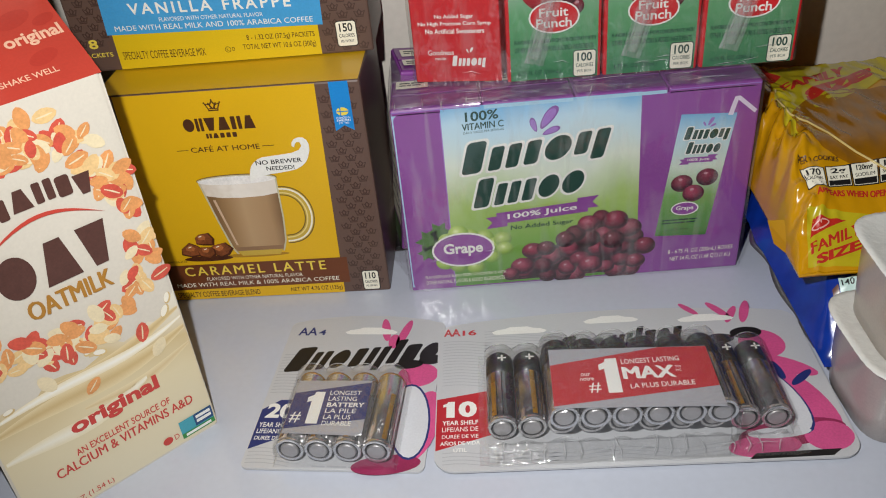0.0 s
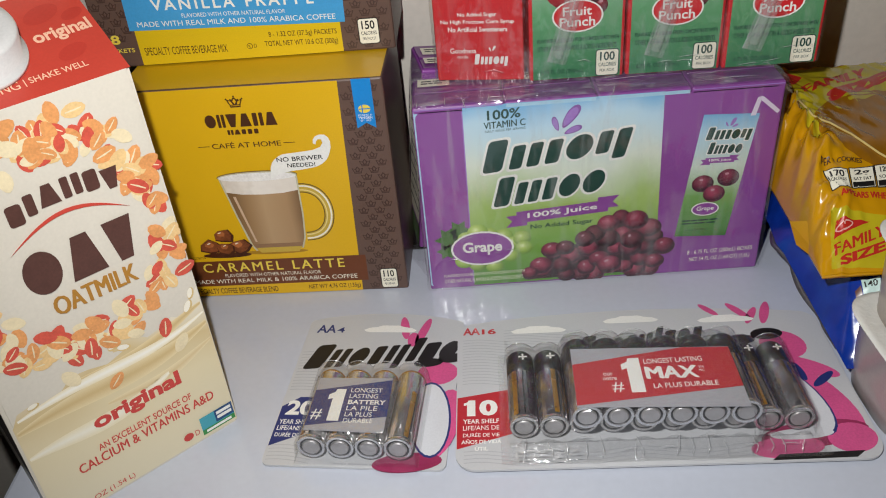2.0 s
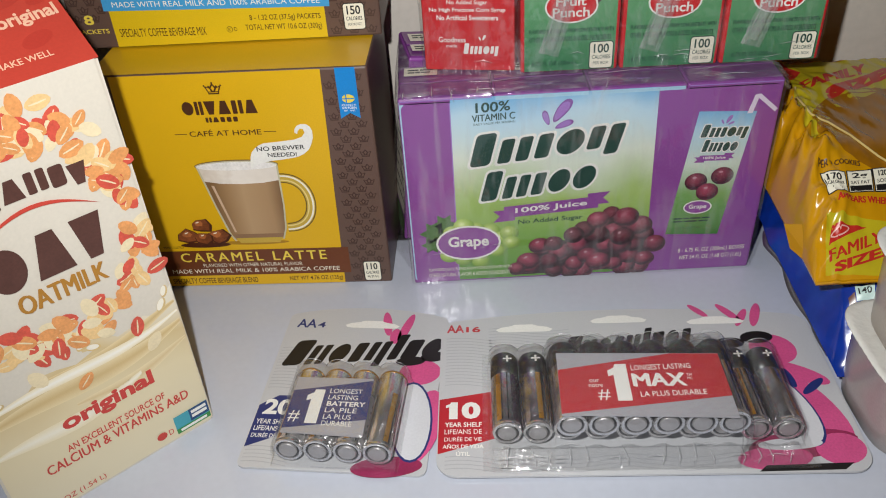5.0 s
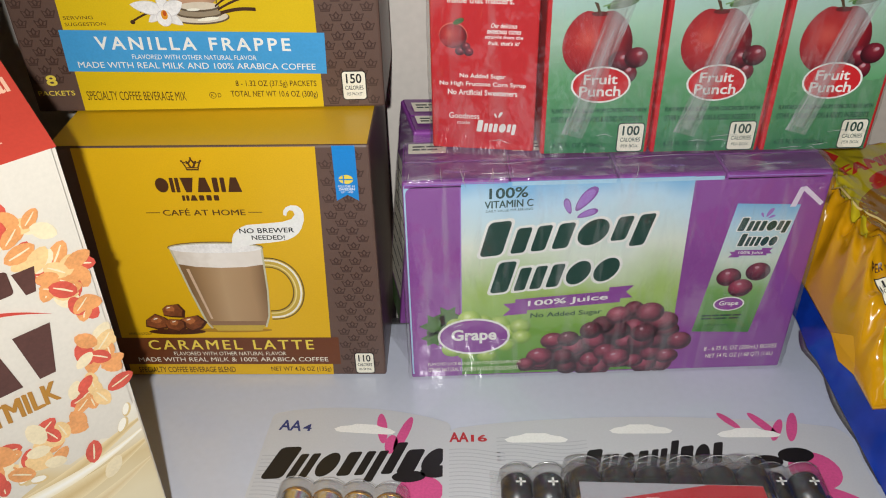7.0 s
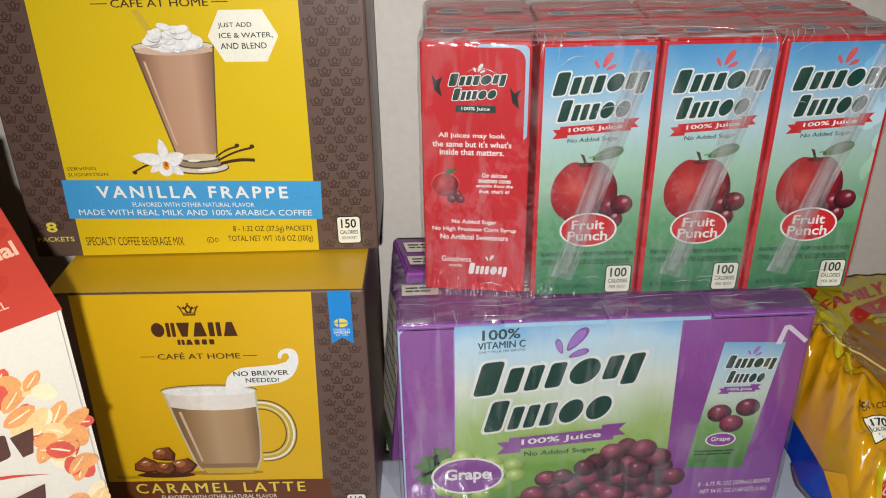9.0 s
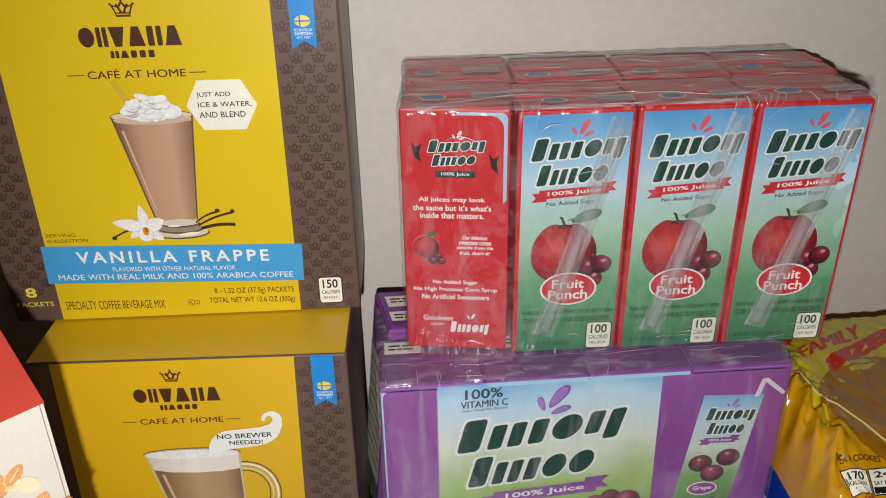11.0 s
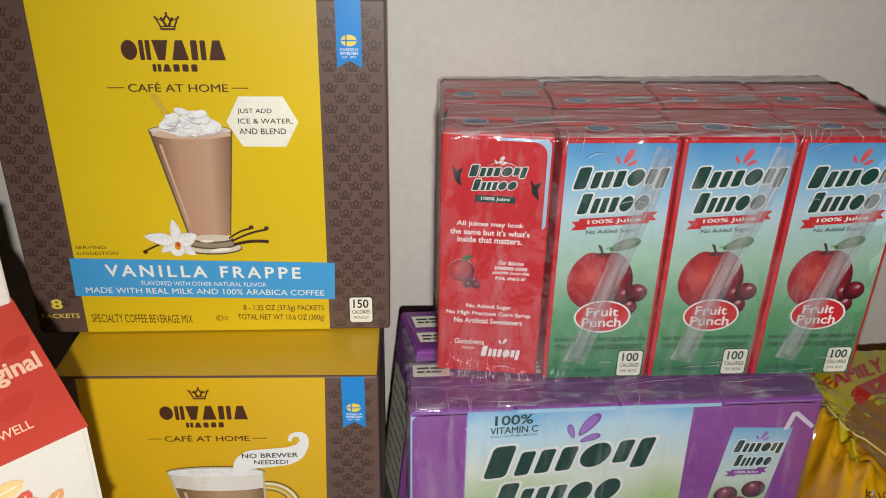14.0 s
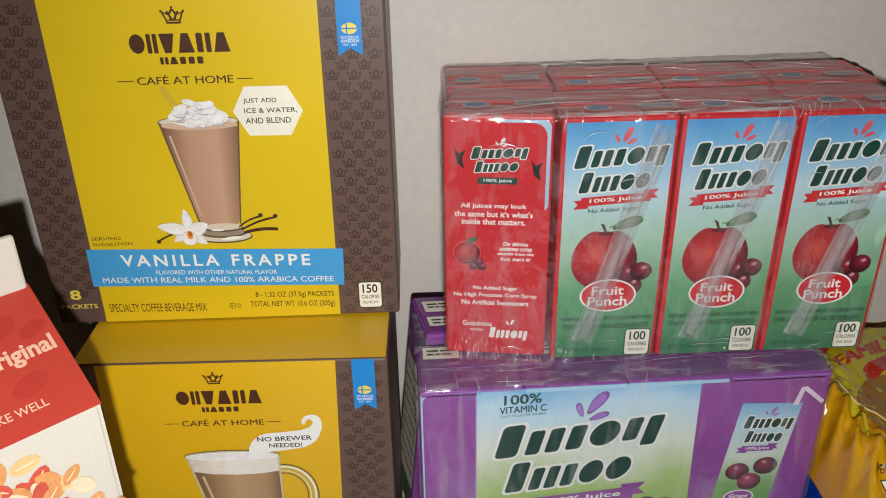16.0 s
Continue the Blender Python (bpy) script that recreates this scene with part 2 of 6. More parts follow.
class Face:
    """A printed face: u to the right, v up, in millimetres; prints lie in thin layers over it."""

    def __init__(self, parent, m, bend=None, step=0.1):
        self.parent, self.m, self.bend, self.step = parent, m, bend, step

    def put(self, name, pts, faces, material, layer=1, label=""):
        w = layer * self.step
        if self.bend:
            bm = bmesh.new()
            q = [bm.verts.new((u, v, 0)) for u, v in pts]
            for fc in faces:
                bm.faces.new([q[i] for i in fc])
            bmesh.ops.triangulate(bm, faces=bm.faces[:])
            for _ in range(4):
                far = [x for x in bm.edges if x.calc_length() > 1.3]
                if far:
                    bmesh.ops.subdivide_edges(bm, edges=far, cuts=1)
                    bmesh.ops.triangulate(bm, faces=[x for x in bm.faces if len(x.verts) > 3])
            for v in bm.verts:
                v.co = self.bend(v.co.x, v.co.y, w)
            return part(name, bm, material, self.parent, label, None, True)
        return mesh_ob(name, [(u / 1000, v / 1000, w / 1000) for u, v in pts], faces, material, self.parent, label, self.m)

    def poly(self, name, pts, material, layer=1, label=""):
        return self.put(name, pts, [tuple(range(len(pts)))], material, layer, label)

    def rect(self, name, u0, v0, u1, v1, material, layer=1, r=0.0, label="", n=5):
        if r <= 0:
            return self.poly(name, [(u0, v0), (u1, v0), (u1, v1), (u0, v1)], material, layer, label)
        pts = []
        for cu, cv, a0 in ((u1 - r, v0 + r, -90), (u1 - r, v1 - r, 0), (u0 + r, v1 - r, 90), (u0 + r, v0 + r, 180)):
            pts += [(cu + r * math.cos(radians(a0 + 90 * i / n)), cv + r * math.sin(radians(a0 + 90 * i / n))) for i in range(n + 1)]
        return self.poly(name, pts, material, layer, label)

    def ell(self, name, cu, cv, ru, rv, material, layer=1, rot=0.0, label="", n=24):
        c, s = math.cos(radians(rot)), math.sin(radians(rot))
        pts = []
        for i in range(n):
            a = 2 * math.pi * i / n
            x, y = ru * math.cos(a), rv * math.sin(a)
            pts.append((cu + c * x - s * y, cv + s * x + c * y))
        return self.poly(name, pts, material, layer, label)

    def text(self, body, u0, v0, u1, v1, material, layer=2, bold=0.0, shear=0.0, slope=0.0, arc=0.0, space=1.0, name="printed_text"):
        uv, fs = text_mesh(body, bold, shear, space)
        pts = []
        for x, y in uv:
            u, v = u0 + (u1 - u0) * x, v0 + (v1 - v0) * y
            v += slope * (x - 0.5) * (u1 - u0) + arc * (1 - (2 * x - 1) ** 2)
            pts.append((u, v))
        if "M" in body and bold >= 0.01:
            d = 1.2 * bold * (v1 - v0)
            for k, (du, dv) in enumerate(((-d, 0.4 * d), (d, -0.4 * d))):
                self.put(name, [(u + du, v + dv) for u, v in pts], fs, material, layer + 0.12 * (k + 1))
        return self.put(name, pts, fs, material, layer)

    def one(self, u0, v0, u1, v1, material, layer=2):
        """A figure one with its flag and foot."""
        w, h = u1 - u0, v1 - v0
        pts = [(0.3, 0), (0.95, 0), (0.95, 1), (0.42, 1), (0.36, 0.9), (0.05, 0.82), (0.05, 0.66), (0.3, 0.7)]
        return self.poly("printed_figure", [(u0 + w * x, v0 + h * y) for x, y in pts], material, layer)

    def bars(self, u0, v0, u1, v1, material, layer=2, words=(4, 3, 5), slope=0.0, name="fine_print"):
        """A line of writing too small to read: a bar for each word."""
        total = sum(words) + 0.6 * (len(words) - 1)
        pts, fs, u = [], [], u0
        for w in words:
            e = u + (u1 - u0) * w / total
            d0, d1 = slope * (u - (u0 + u1) / 2), slope * (e - (u0 + u1) / 2)
            fs.append(tuple(range(len(pts), len(pts) + 4)))
            pts += [(u, v0 + d0), (e, v0 + d1), (e, v1 + d1), (u, v1 + d0)]
            u = e + (u1 - u0) * 0.6 / total
        return self.put(name, pts, fs, material, layer)

    def marks(self, u0, v0, u1, v1, spec, material, layer=2, shear=0.0, slope=0.0, arc=0.0, grow=0.0, name="logo_shape"):
        """A maker's mark as a row of plain shapes: (kind, width, bottom, top) each, in parts of the row's height.
        bar, pair of bars, tall pair, disc, block, rising or falling wedge."""
        total = sum(q[1] for q in spec)
        pts, fs, x, h = [], [], 0.0, v1 - v0
        for kind, w, b, t in spec:
            a, e = u0 + (u1 - u0) * (x + 0.07 * w) / total, u0 + (u1 - u0) * (x + 0.93 * w) / total
            x += w
            lo, hi, wd = v0 + h * b, v0 + h * t, e - a
            rects, rings = [], []
            if kind == "bar":
                rects = [(a + 0.1 * wd, lo, e - 0.1 * wd, hi)]
            elif kind == "pair":
                rects = [(a, lo, a + 0.42 * wd, hi), (e - 0.42 * wd, lo, e, hi)]
            elif kind == "tail":
                rects = [(a, lo, a + 0.42 * wd, hi), (e - 0.42 * wd, lo - 0.22 * h, e, hi)]
            elif kind == "block":
                rects = [(a, lo, e, hi)]
            elif kind == "disc":
                ru, rv = wd / 2 + grow, (hi - lo) / 2 + grow
                rings.append([((a + e) / 2 + ru * math.cos(2 * math.pi * i / 24), (lo + hi) / 2 + rv * math.sin(2 * math.pi * i / 24)) for i in range(24)])
            elif kind == "rise":
                rings.append([(a, lo), (e, lo), (a + 0.72 * wd, hi), (a + 0.28 * wd, hi)])
            elif kind == "fall":
                rings.append([(a + 0.28 * wd, lo), (a + 0.72 * wd, lo), (e, hi), (a, hi)])
            for ax, ay, bx, by in rects:
                ax, ay, bx, by = ax - grow, ay - grow, bx + grow, by + grow
                k = 0.22 * min(bx - ax, by - ay)
                ring = []
                for cu, cv, a0 in ((bx - k, ay + k, -90), (bx - k, by - k, 0), (ax + k, by - k, 90), (ax + k, ay + k, 180)):
                    ring += [(cu + k * math.cos(radians(a0 + 30 * i)), cv + k * math.sin(radians(a0 + 30 * i))) for i in range(4)]
                rings.append(ring)
            mid = ((a + e) / 2 - (u0 + u1) / 2) / (u1 - u0) * 2
            for ring in rings:
                fs.append(tuple(range(len(pts), len(pts) + len(ring))))
                pts += [(u + shear * (v - v0), v + slope * (u - (u0 + u1) / 2) + arc * (1 - mid * mid)) for u, v in ring]
        if not grow:
            return self.put(name, pts, fs, material, layer)
        # pale rims overlap one another: each a hair higher than the last
        return [self.put(name, [pts[i] for i in q], [tuple(range(len(q)))], material, layer + 0.06 * k) for k, q in enumerate(fs)]

    def quad_text(self, body, quad, material, layer=2, bold=0.0, name="printed_text"):
        """Writing laid into a four-cornered patch: lower left, lower right, upper right, upper left."""
        uv, fs = text_mesh(body, bold)
        (ax, ay), (bx, by), (cx, cy), (dx, dy) = quad
        pts = [((ax * (1 - p) + bx * p) * (1 - q) + (dx * (1 - p) + cx * p) * q, (ay * (1 - p) + by * p) * (1 - q) + (dy * (1 - p) + cy * p) * q) for p, q in uv]
        if bold >= 0.01:
            d = 0.8 * bold
            for k, (du, dv) in enumerate(((-d * (bx - ax), -d * (by - ay)), (d * (bx - ax), d * (by - ay)), (-d * (dx - ax), -d * (dy - ay)), (d * (dx - ax), d * (dy - ay)))):
                self.put(name, [(u + du * 0.35, v + dv * 0.35) for u, v in pts], fs, material, layer + 0.06 * (k + 1))
        return self.put(name, pts, fs, material, layer)

    def swarm(self, name, shape, places, material, layer=1, label=""):
        pts, fs = [], []
        for u, v, s, rot in places:
            c, sn = math.cos(rot) * s, math.sin(rot) * s
            fs.append(tuple(range(len(pts), len(pts) + len(shape))))
            pts += [(u + c * x - sn * y, v + sn * x + c * y) for x, y in shape]
        return self.put(name, pts, fs, material, layer, label)


def front(m=None):
    """The face of a thing that looks along -y: u along x, v along z."""
    return pose(0, 0, 0, 90, 0, 0) if m is None else m @ pose(0, 0, 0, 90, 0, 0)


CROWN = [(-2.6, -2.7), (2.6, -2.7), (2.9, -1.3), (4.1, 1.5), (3.4, 1.7), (2.0, 1.0), (1.3, 1.5), (0.5, 2.6), (0, 3.1), (-0.5, 2.6), (-1.3, 1.5), (-2.0, 1.0), (-3.4, 1.7), (-4.1, 1.5), (-2.9, -1.3)]
CROWN_GAPS = ([(-2.3, -1.1), (-1.1, -1.1), (-1.7, 0.5), (-3.2, 1.1)], [(2.3, -1.1), (3.2, 1.1), (1.7, 0.5), (1.1, -1.1)], [(0, -1.0), (0.9, 0.6), (0, 2.1), (-0.9, 0.6)], [(-2.3, -1.9), (2.3, -1.9), (2.3, -1.6), (-2.3, -1.6)])

# ---- the setting ----
TABLE_MAT = mat("white_enamel", S(196, 200, 212), 0.16, var=0.035, scale=9, bump=0.015, bscale=260, coat=0.3)
WALL_MAT = mat("cream_wall_paint", S(210, 202, 192), 0.5, var=0.07, scale=7, bump=0.12, bscale=220)
FLOOR_MAT = mat("dark_floor_vinyl", S(84, 76, 70), 0.4, var=0.25, scale=6, bump=0.1, bscale=200)
SEAL = mat("dark_rubber_seal", S(40, 38, 38), 0.6)

table = thing("enamel_worktop", "glossy white enamel worktop holding the groceries", "worktop")
part("top", box_bm(-0.262, -0.62, -0.03, 0.75, 0.466, 0.0, 0.003, 3), TABLE_MAT, table)
part("rear_seal", box_bm(-0.26, 0.4665, -0.012, 0.748, 0.4715, -0.0012, 0.001), SEAL, table, "thin dark rubber strip")
part("cabinet_body", box_bm(-0.25, -0.6, -0.9, 0.74, 0.455, -0.031, 0.004), mat("white_cabinet_steel", S(215, 218, 222), 0.35, var=0.04), table)
st = lambda n, b, mt: tagged(part(n, b, mt, None), n.replace("_", " "), n.split("_")[0], kind="structure")
st("wall_north", box_bm(-1.5, 0.533, -0.9, 1.6, 0.633, 1.6), WALL_MAT)
st("wall_south", box_bm(-1.5, -2.1, -0.9, 1.6, -2.0, 1.6), WALL_MAT)
st("wall_west", box_bm(-1.6, -2.1, -0.9, -1.5, 0.633, 1.6), WALL_MAT)
st("wall_east", box_bm(1.6, -2.1, -0.9, 1.7, 0.633, 1.6), WALL_MAT)
st("floor", box_bm(-1.6, -2.1, -1.0, 1.7, 0.633, -0.9), FLOOR_MAT)
st("ceiling", box_bm(-1.6, -2.1, 1.6, 1.7, 0.633, 1.7), mat("white_ceiling_paint", S(225, 222, 215), 0.7))

# ---- coffee boxes ----
GLASS_EDGE = mat("glass_rim_print", S(196, 190, 160), 0.4)
MILKTOP = grad("milk_foam_print", [(0, S(205, 190, 172)), (0.5, S(238, 230, 220)), (1, S(226, 216, 204))], 0, 0.04, 0.09, cloud=0.5, cscale=200)
LATTE = grad("latte_print", [(0, S(128, 96, 62)), (0.2, S(160, 126, 88)), (0.45, S(184, 152, 114)), (0.8, S(172, 138, 100)), (1, S(122, 92, 62))], 0, 0.05, 0.09, cloud=0.12)
SHAKE = grad("shake_print", [(0, S(126, 88, 66)), (0.3, S(186, 143, 114)), (0.7, S(194, 153, 124)), (1, S(132, 94, 70))], 0, 0.067, 0.099, cloud=0.1)
CARAMEL = mat("caramel_print", S(128, 70, 38), 0.35, var=0.5, scale=160)
YELLOW = mat("amber_yellow_board", S(222, 174, 22), 0.33, var=0.07, scale=14, bump=0.04, bscale=1500)
CREAMW = mat("whipped_cream_print", S(236, 232, 228), 0.4, var=0.18, scale=220)


def coffee_box(m, w, d, h, label):
    """A carton with brown sides, a yellow front panel and a yellow top."""
    b = thing("coffee_box", label, "coffee box", m, "coffee boxes")
    part("carton", box_bm(0, 0, 0, w, d, h, 0.0012), BROWN, b)
    return b, Face(b, front())


def crowns(f, u0, u1, v0, v1):
    places = []
    r = 0
    v = v0 + 3
    while v < v1 - 2.5:
        u = u0 + 4.0 + (4.7 if r % 2 else 0)
        while u < u1 - 3.5:
            places.append((u, v, 0.8, 0))
            u += 9.4
        v += 4.5
        r += 1
    f.swarm("crown_pattern", CROWN, places, BROWN2, 1, "rows of small darker crowns printed on brown")
    for gap in CROWN_GAPS:
        f.swarm("crown_inset", gap, places, BROWN, 1.6)


def ribbon(f, u0, u1, v0, v1):
    um = (u0 + u1) / 2
    f.poly("ribbon", [(u0, v0), (um, v0 + 3.2), (u1, v0), (u1, v1), (u0, v1)], RIBBON, 2, "bright blue hanging ribbon print")
    f.ell("ribbon_seal", um, v0 + 11.5, 3.3, 2.4, GOLD, 3)
    f.rect("seal_line", um - 3.2, v0 + 11.2, um + 3.2, v0 + 11.8, RIBBON, 4)
    f.rect("seal_line", um - 1.4, v0 + 9.2, um - 0.8, v0 + 13.8, RIBBON, 4)
    f.text("FOUNDED IN", um - 3.7, v0 + 7.2, um + 3.7, v0 + 8.4, WHITE, 3)
    f.text("SWEDEN", um - 3.7, v0 + 5.6, um + 3.7, v0 + 6.9, WHITE, 3, 0.01)
    f.text("EST. 1853", um - 2.8, v0 + 4.2, um + 2.8, v0 + 5.1, WHITE, 3)


def brand_head(f, cu, vtop, k):
    """Crown, the maker's mark in plain blocks, and the line under it. vtop: the mark's top."""
    f.swarm("crown", CROWN, [(cu - 1, vtop + 7 * k, 1.12 * k, 0)], INK, 2)
    for du, dv in ((-4.1, 1.9), (-1.9, 1.5), (0, 3.3), (1.9, 1.5), (4.1, 1.9)):
        f.ell("crown_tip", cu - 1 + 1.12 * k * du, vtop + 7 * k + 1.12 * k * dv, 0.55 * k, 0.55 * k, INK, 2, n=10)
    for gap in CROWN_GAPS:
        f.swarm("crown_gap", gap, [(cu - 1, vtop + 7 * k, 1.12 * k, 0)], YELLOW, 3)
    f.marks(cu - 21.5 * k, vtop - 8.2 * k, cu + 21.5 * k, vtop, [("disc", 1.05, 0, 1), ("pair", 0.72, 0, 1), ("fall", 1.05, 0, 1), ("rise", 1.1, 0, 1), ("bar", 0.55, 0, 1), ("bar", 0.45, 0, 1), ("rise", 1.1, 0, 1)], INK, 2)
    f.marks(cu - 9.5 * k, vtop - 13 * k, cu + 9.5 * k, vtop - 9.9 * k, [("pair", 1, 0, 1), ("rise", 1, 0, 1), ("bar", 0.9, 0, 1), ("bar", 0.9, 0, 1), ("bar", 0.9, 0, 1)], INK, 2)
    f.text("CAFÉ AT HOME", cu - 20.5 * k, vtop - 21.6 * k, cu + 20.5 * k, vtop - 17.4 * k, INK, 2, 0.012)
    for a, b in ((-29, -22), (22, 29)):
        f.rect("rule", cu + a * k, vtop - 20.1 * k, cu + b * k, vtop - 19.7 * k, INK, 2)


def calories(f, u0, v0, w, h, number, line="PER PACKET", ink=BLACK):
    f.rect("badge_border", u0 - 0.5, v0 - 0.5, u0 + w + 0.5, v0 + h + 0.5, ink, 1.6, 1.8)
    f.rect("calorie_badge", u0, v0, u0 + w, v0 + h, CREAM, 2, 1.4)
    f.text(number, u0 + 0.16 * w, v0 + 0.58 * h, u0 + 0.84 * w, v0 + 0.93 * h, ink, 3, 0.02)
    f.text("CALORIES", u0 + 0.1 * w, v0 + 0.35 * h, u0 + 0.9 * w, v0 + 0.5 * h, ink, 3, 0.01)
    f.text(line, u0 + 0.16 * w, v0 + 0.14 * h, u0 + 0.84 * w, v0 + 0.25 * h, ink, 3)


# lower box: caramel latte
A, f = coffee_box(pose(-0.212, 0.4283, 0, 0, 0, -2.6), 0.1455, 0.082, 0.1398,
                  "yellow and brown coffee carton, caramel latte, on the worktop")
f.poly("front_panel", [(6.5, 0.6), (117, 0.6), (121.5, 139.2), (11.2, 139.2)], YELLOW, 1, "bright yellow printed front panel")
crowns(f, 121.2, 145, 1, 139)
ribbon(f, 128.8, 139.2, 110.8, 139.6)
brand_head(f, 65.5, 123.7, 0.95)
f.poly("latte_band", [(2, 8.2), (121.5, 8.2), (121.8, 27), (3.8, 27)], BANDBROWN, 2, "chestnut name band")
f.text("CARAMEL LATTE", 20.7, 18.8, 108.2, 25.4, GOLD, 3, 0.018, space=1.3)
f.text("FLAVORED WITH OTHER NATURAL FLAVOR", 33, 14.6, 93, 17.2, CREAM, 3)
f.text("MADE WITH REAL MILK & 100% ARABICA COFFEE", 13, 10.2, 115, 13.2, CREAM, 3, 0.008)
f.text("SPECIALTY COFFEE BEVERAGE BLEND", 11.5, 2.2, 64, 6.3, INK, 2, 0.004)
f.text("NET WT 4.76 OZ (135g)", 83.6, 2.2, 116, 6.3, INK, 2, 0.004)
calories(f, 129.6, 1.9, 9.6, 13.8, "110", "PER SERVING")
f.ell("cup_shadow", 68, 32.2, 20, 1.6, mat("cup_shadow_print", S(170, 126, 30), 0.4), 2)
f.poly("latte_cup", [(46, 80), (89.4, 80), (88.9, 58), (87.6, 42), (85.4, 35.4), (82, 33), (60, 33), (56.4, 35), (54.6, 40), (50.4, 58)], LATTE, 3, "printed glass of milky coffee")
f.poly("milk_foam", [(44.8, 84), (90, 84), (89.2, 74.5), (80, 73), (68, 72.6), (56, 73.2), (47.2, 75)], MILKTOP, 4)
f.ell("foam_top", 67.2, 84.3, 22.6, 2.7, CREAMW, 5)
f.poly("glass_shine", [(50.5, 72), (52, 72), (58.4, 40), (57.2, 40)], mat("pale_latte_print", S(206, 176, 148), 0.4), 4)
f.poly("glass_edge", [(44.6, 84), (45.7, 84), (50.6, 58), (55.2, 38), (57.6, 33.6), (56.4, 33.6), (54, 38), (49.6, 58)], MATS["glass_rim_print"], 4.5)
f.poly("glass_edge", [(89.2, 84), (90.2, 84), (89.6, 58), (88.2, 42), (85.6, 34.4), (84.6, 34.4), (87.2, 42), (88.7, 58)], MATS["glass_rim_print"], 4.5)
f.poly("latte_foot", [(56, 38.4), (86, 38.4), (84.6, 35.6), (57.4, 35.6)], mat("dark_latte_print", S(146, 112, 82), 0.4), 3.6)
f.ell("rim_line", 67.2, 84.8, 23.5, 3.5, mat("rim_shadow_print", S(120, 92, 50), 0.4), 3.8)
f.ell("cup_rim", 67.2, 84.6, 23.1, 3.1, GLASS_EDGE, 4)
f.poly("glass_foot", [(57, 35.6), (84.8, 35.6), (82.6, 32), (59.4, 32)], mat("amber_glass_print", S(198, 166, 66), 0.4), 4)
arc = lambda r, n=24: [(89 + r * 1.02 * math.sin(math.pi * i / n) ** 0.8, 59 + r * 1.08 * math.cos(math.pi * i / n)) for i in range(n + 1)]
OLIVE = mat("olive_outline_print", S(104, 82, 34), 0.4)
for r0, r1, mt, lay in ((18.3, 12.6, OLIVE, 3), (17.7, 13.2, mat("amber_glass_print", S(206, 172, 64), 0.4), 3.3), (17.2, 16.2, CREAM, 3.6), (14.6, 13.9, mat("pale_amber_print", S(232, 212, 140), 0.4), 3.6)):
    f.poly("cup_handle", arc(r0) + arc(r1)[::-1], mt, lay)
rng = random.Random(4)
CARA2, CARA3 = mat("light_caramel_print", S(176, 104, 58), 0.35, var=0.3, scale=160), mat("dark_caramel_print", S(74, 36, 20), 0.35, var=0.4, scale=160)
f.ell("caramel_shadow", 38, 31.4, 15, 2.0, CARA3, 4.4)
for i, (cu, cv, r) in enumerate(((30, 37.5, 8), (38, 45, 7.5), (47, 37, 8), (39, 36, 7))):
    ring = lambda k, du=0.0, dv=0.0: [(cu + du + k * r * (0.88 + 0.2 * math.sin(5.1 * j + i)) * math.cos(2 * math.pi * j / 7 + i), cv + dv + 0.74 * k * r * (0.88 + 0.2 * math.sin(3.7 * j + 2 * i)) * math.sin(2 * math.pi * j / 7 + i)) for j in range(7)]
    f.poly("caramel_piece", ring(1.0), CARA3, 4.8 + 0.3 * i)
    f.poly("caramel_face", ring(0.86, -0.5, 0.5), CARAMEL, 4.88 + 0.3 * i)
    f.poly("caramel_light", ring(0.4, -1.2, 1.8), CARA2, 4.96 + 0.3 * i)
    f.ell("caramel_glint", cu - 0.2 * r, cv + 0.34 * r, 0.16 * r, 0.05 * r, CREAM, 5.02 + 0.3 * i, 20, n=8)
f.text("SERVING SUGGESTION", 12, 29, 24, 30.6, INK, 2)
blob = [(75.2, 82.6), (75.6, 86), (76.4, 90), (77.6, 92.8), (79.4, 94.8), (82, 96.8), (85, 98), (93.5, 98.7), (102, 99.6), (106.4, 101.2), (108.2, 103.6), (107.6, 105.8), (106, 106), (104.8, 104.8), (104.2, 102.8), (102.8, 103.6), (103.2, 106), (104.6, 107.8), (107, 108.8), (109.8, 108.6), (111.6, 107), (112.5, 104.4), (112.3, 100.4), (110.6, 95.8), (108.8, 93), (106.2, 90.8), (103, 89.2), (100, 88.5), (94, 87.6), (88, 87), (82.6, 86), (79, 84.6)]
f.poly("speech_cloud", blob, WHITE, 6, "white steam-shaped speech cloud print")
f.text("NO BREWER", 80.6, 93.4, 107, 96.2, BLACK, 7, 0.012, slope=0.02)
f.text("NEEDED!", 86, 89.4, 102, 92.0, BLACK, 7, 0.012)
top = Face(A, pose(0, 0, 0.1398))
top.rect("top_panel", 0.8, 0.8, 144.7, 81, YELLOW, 1, label="plain yellow top of the carton")

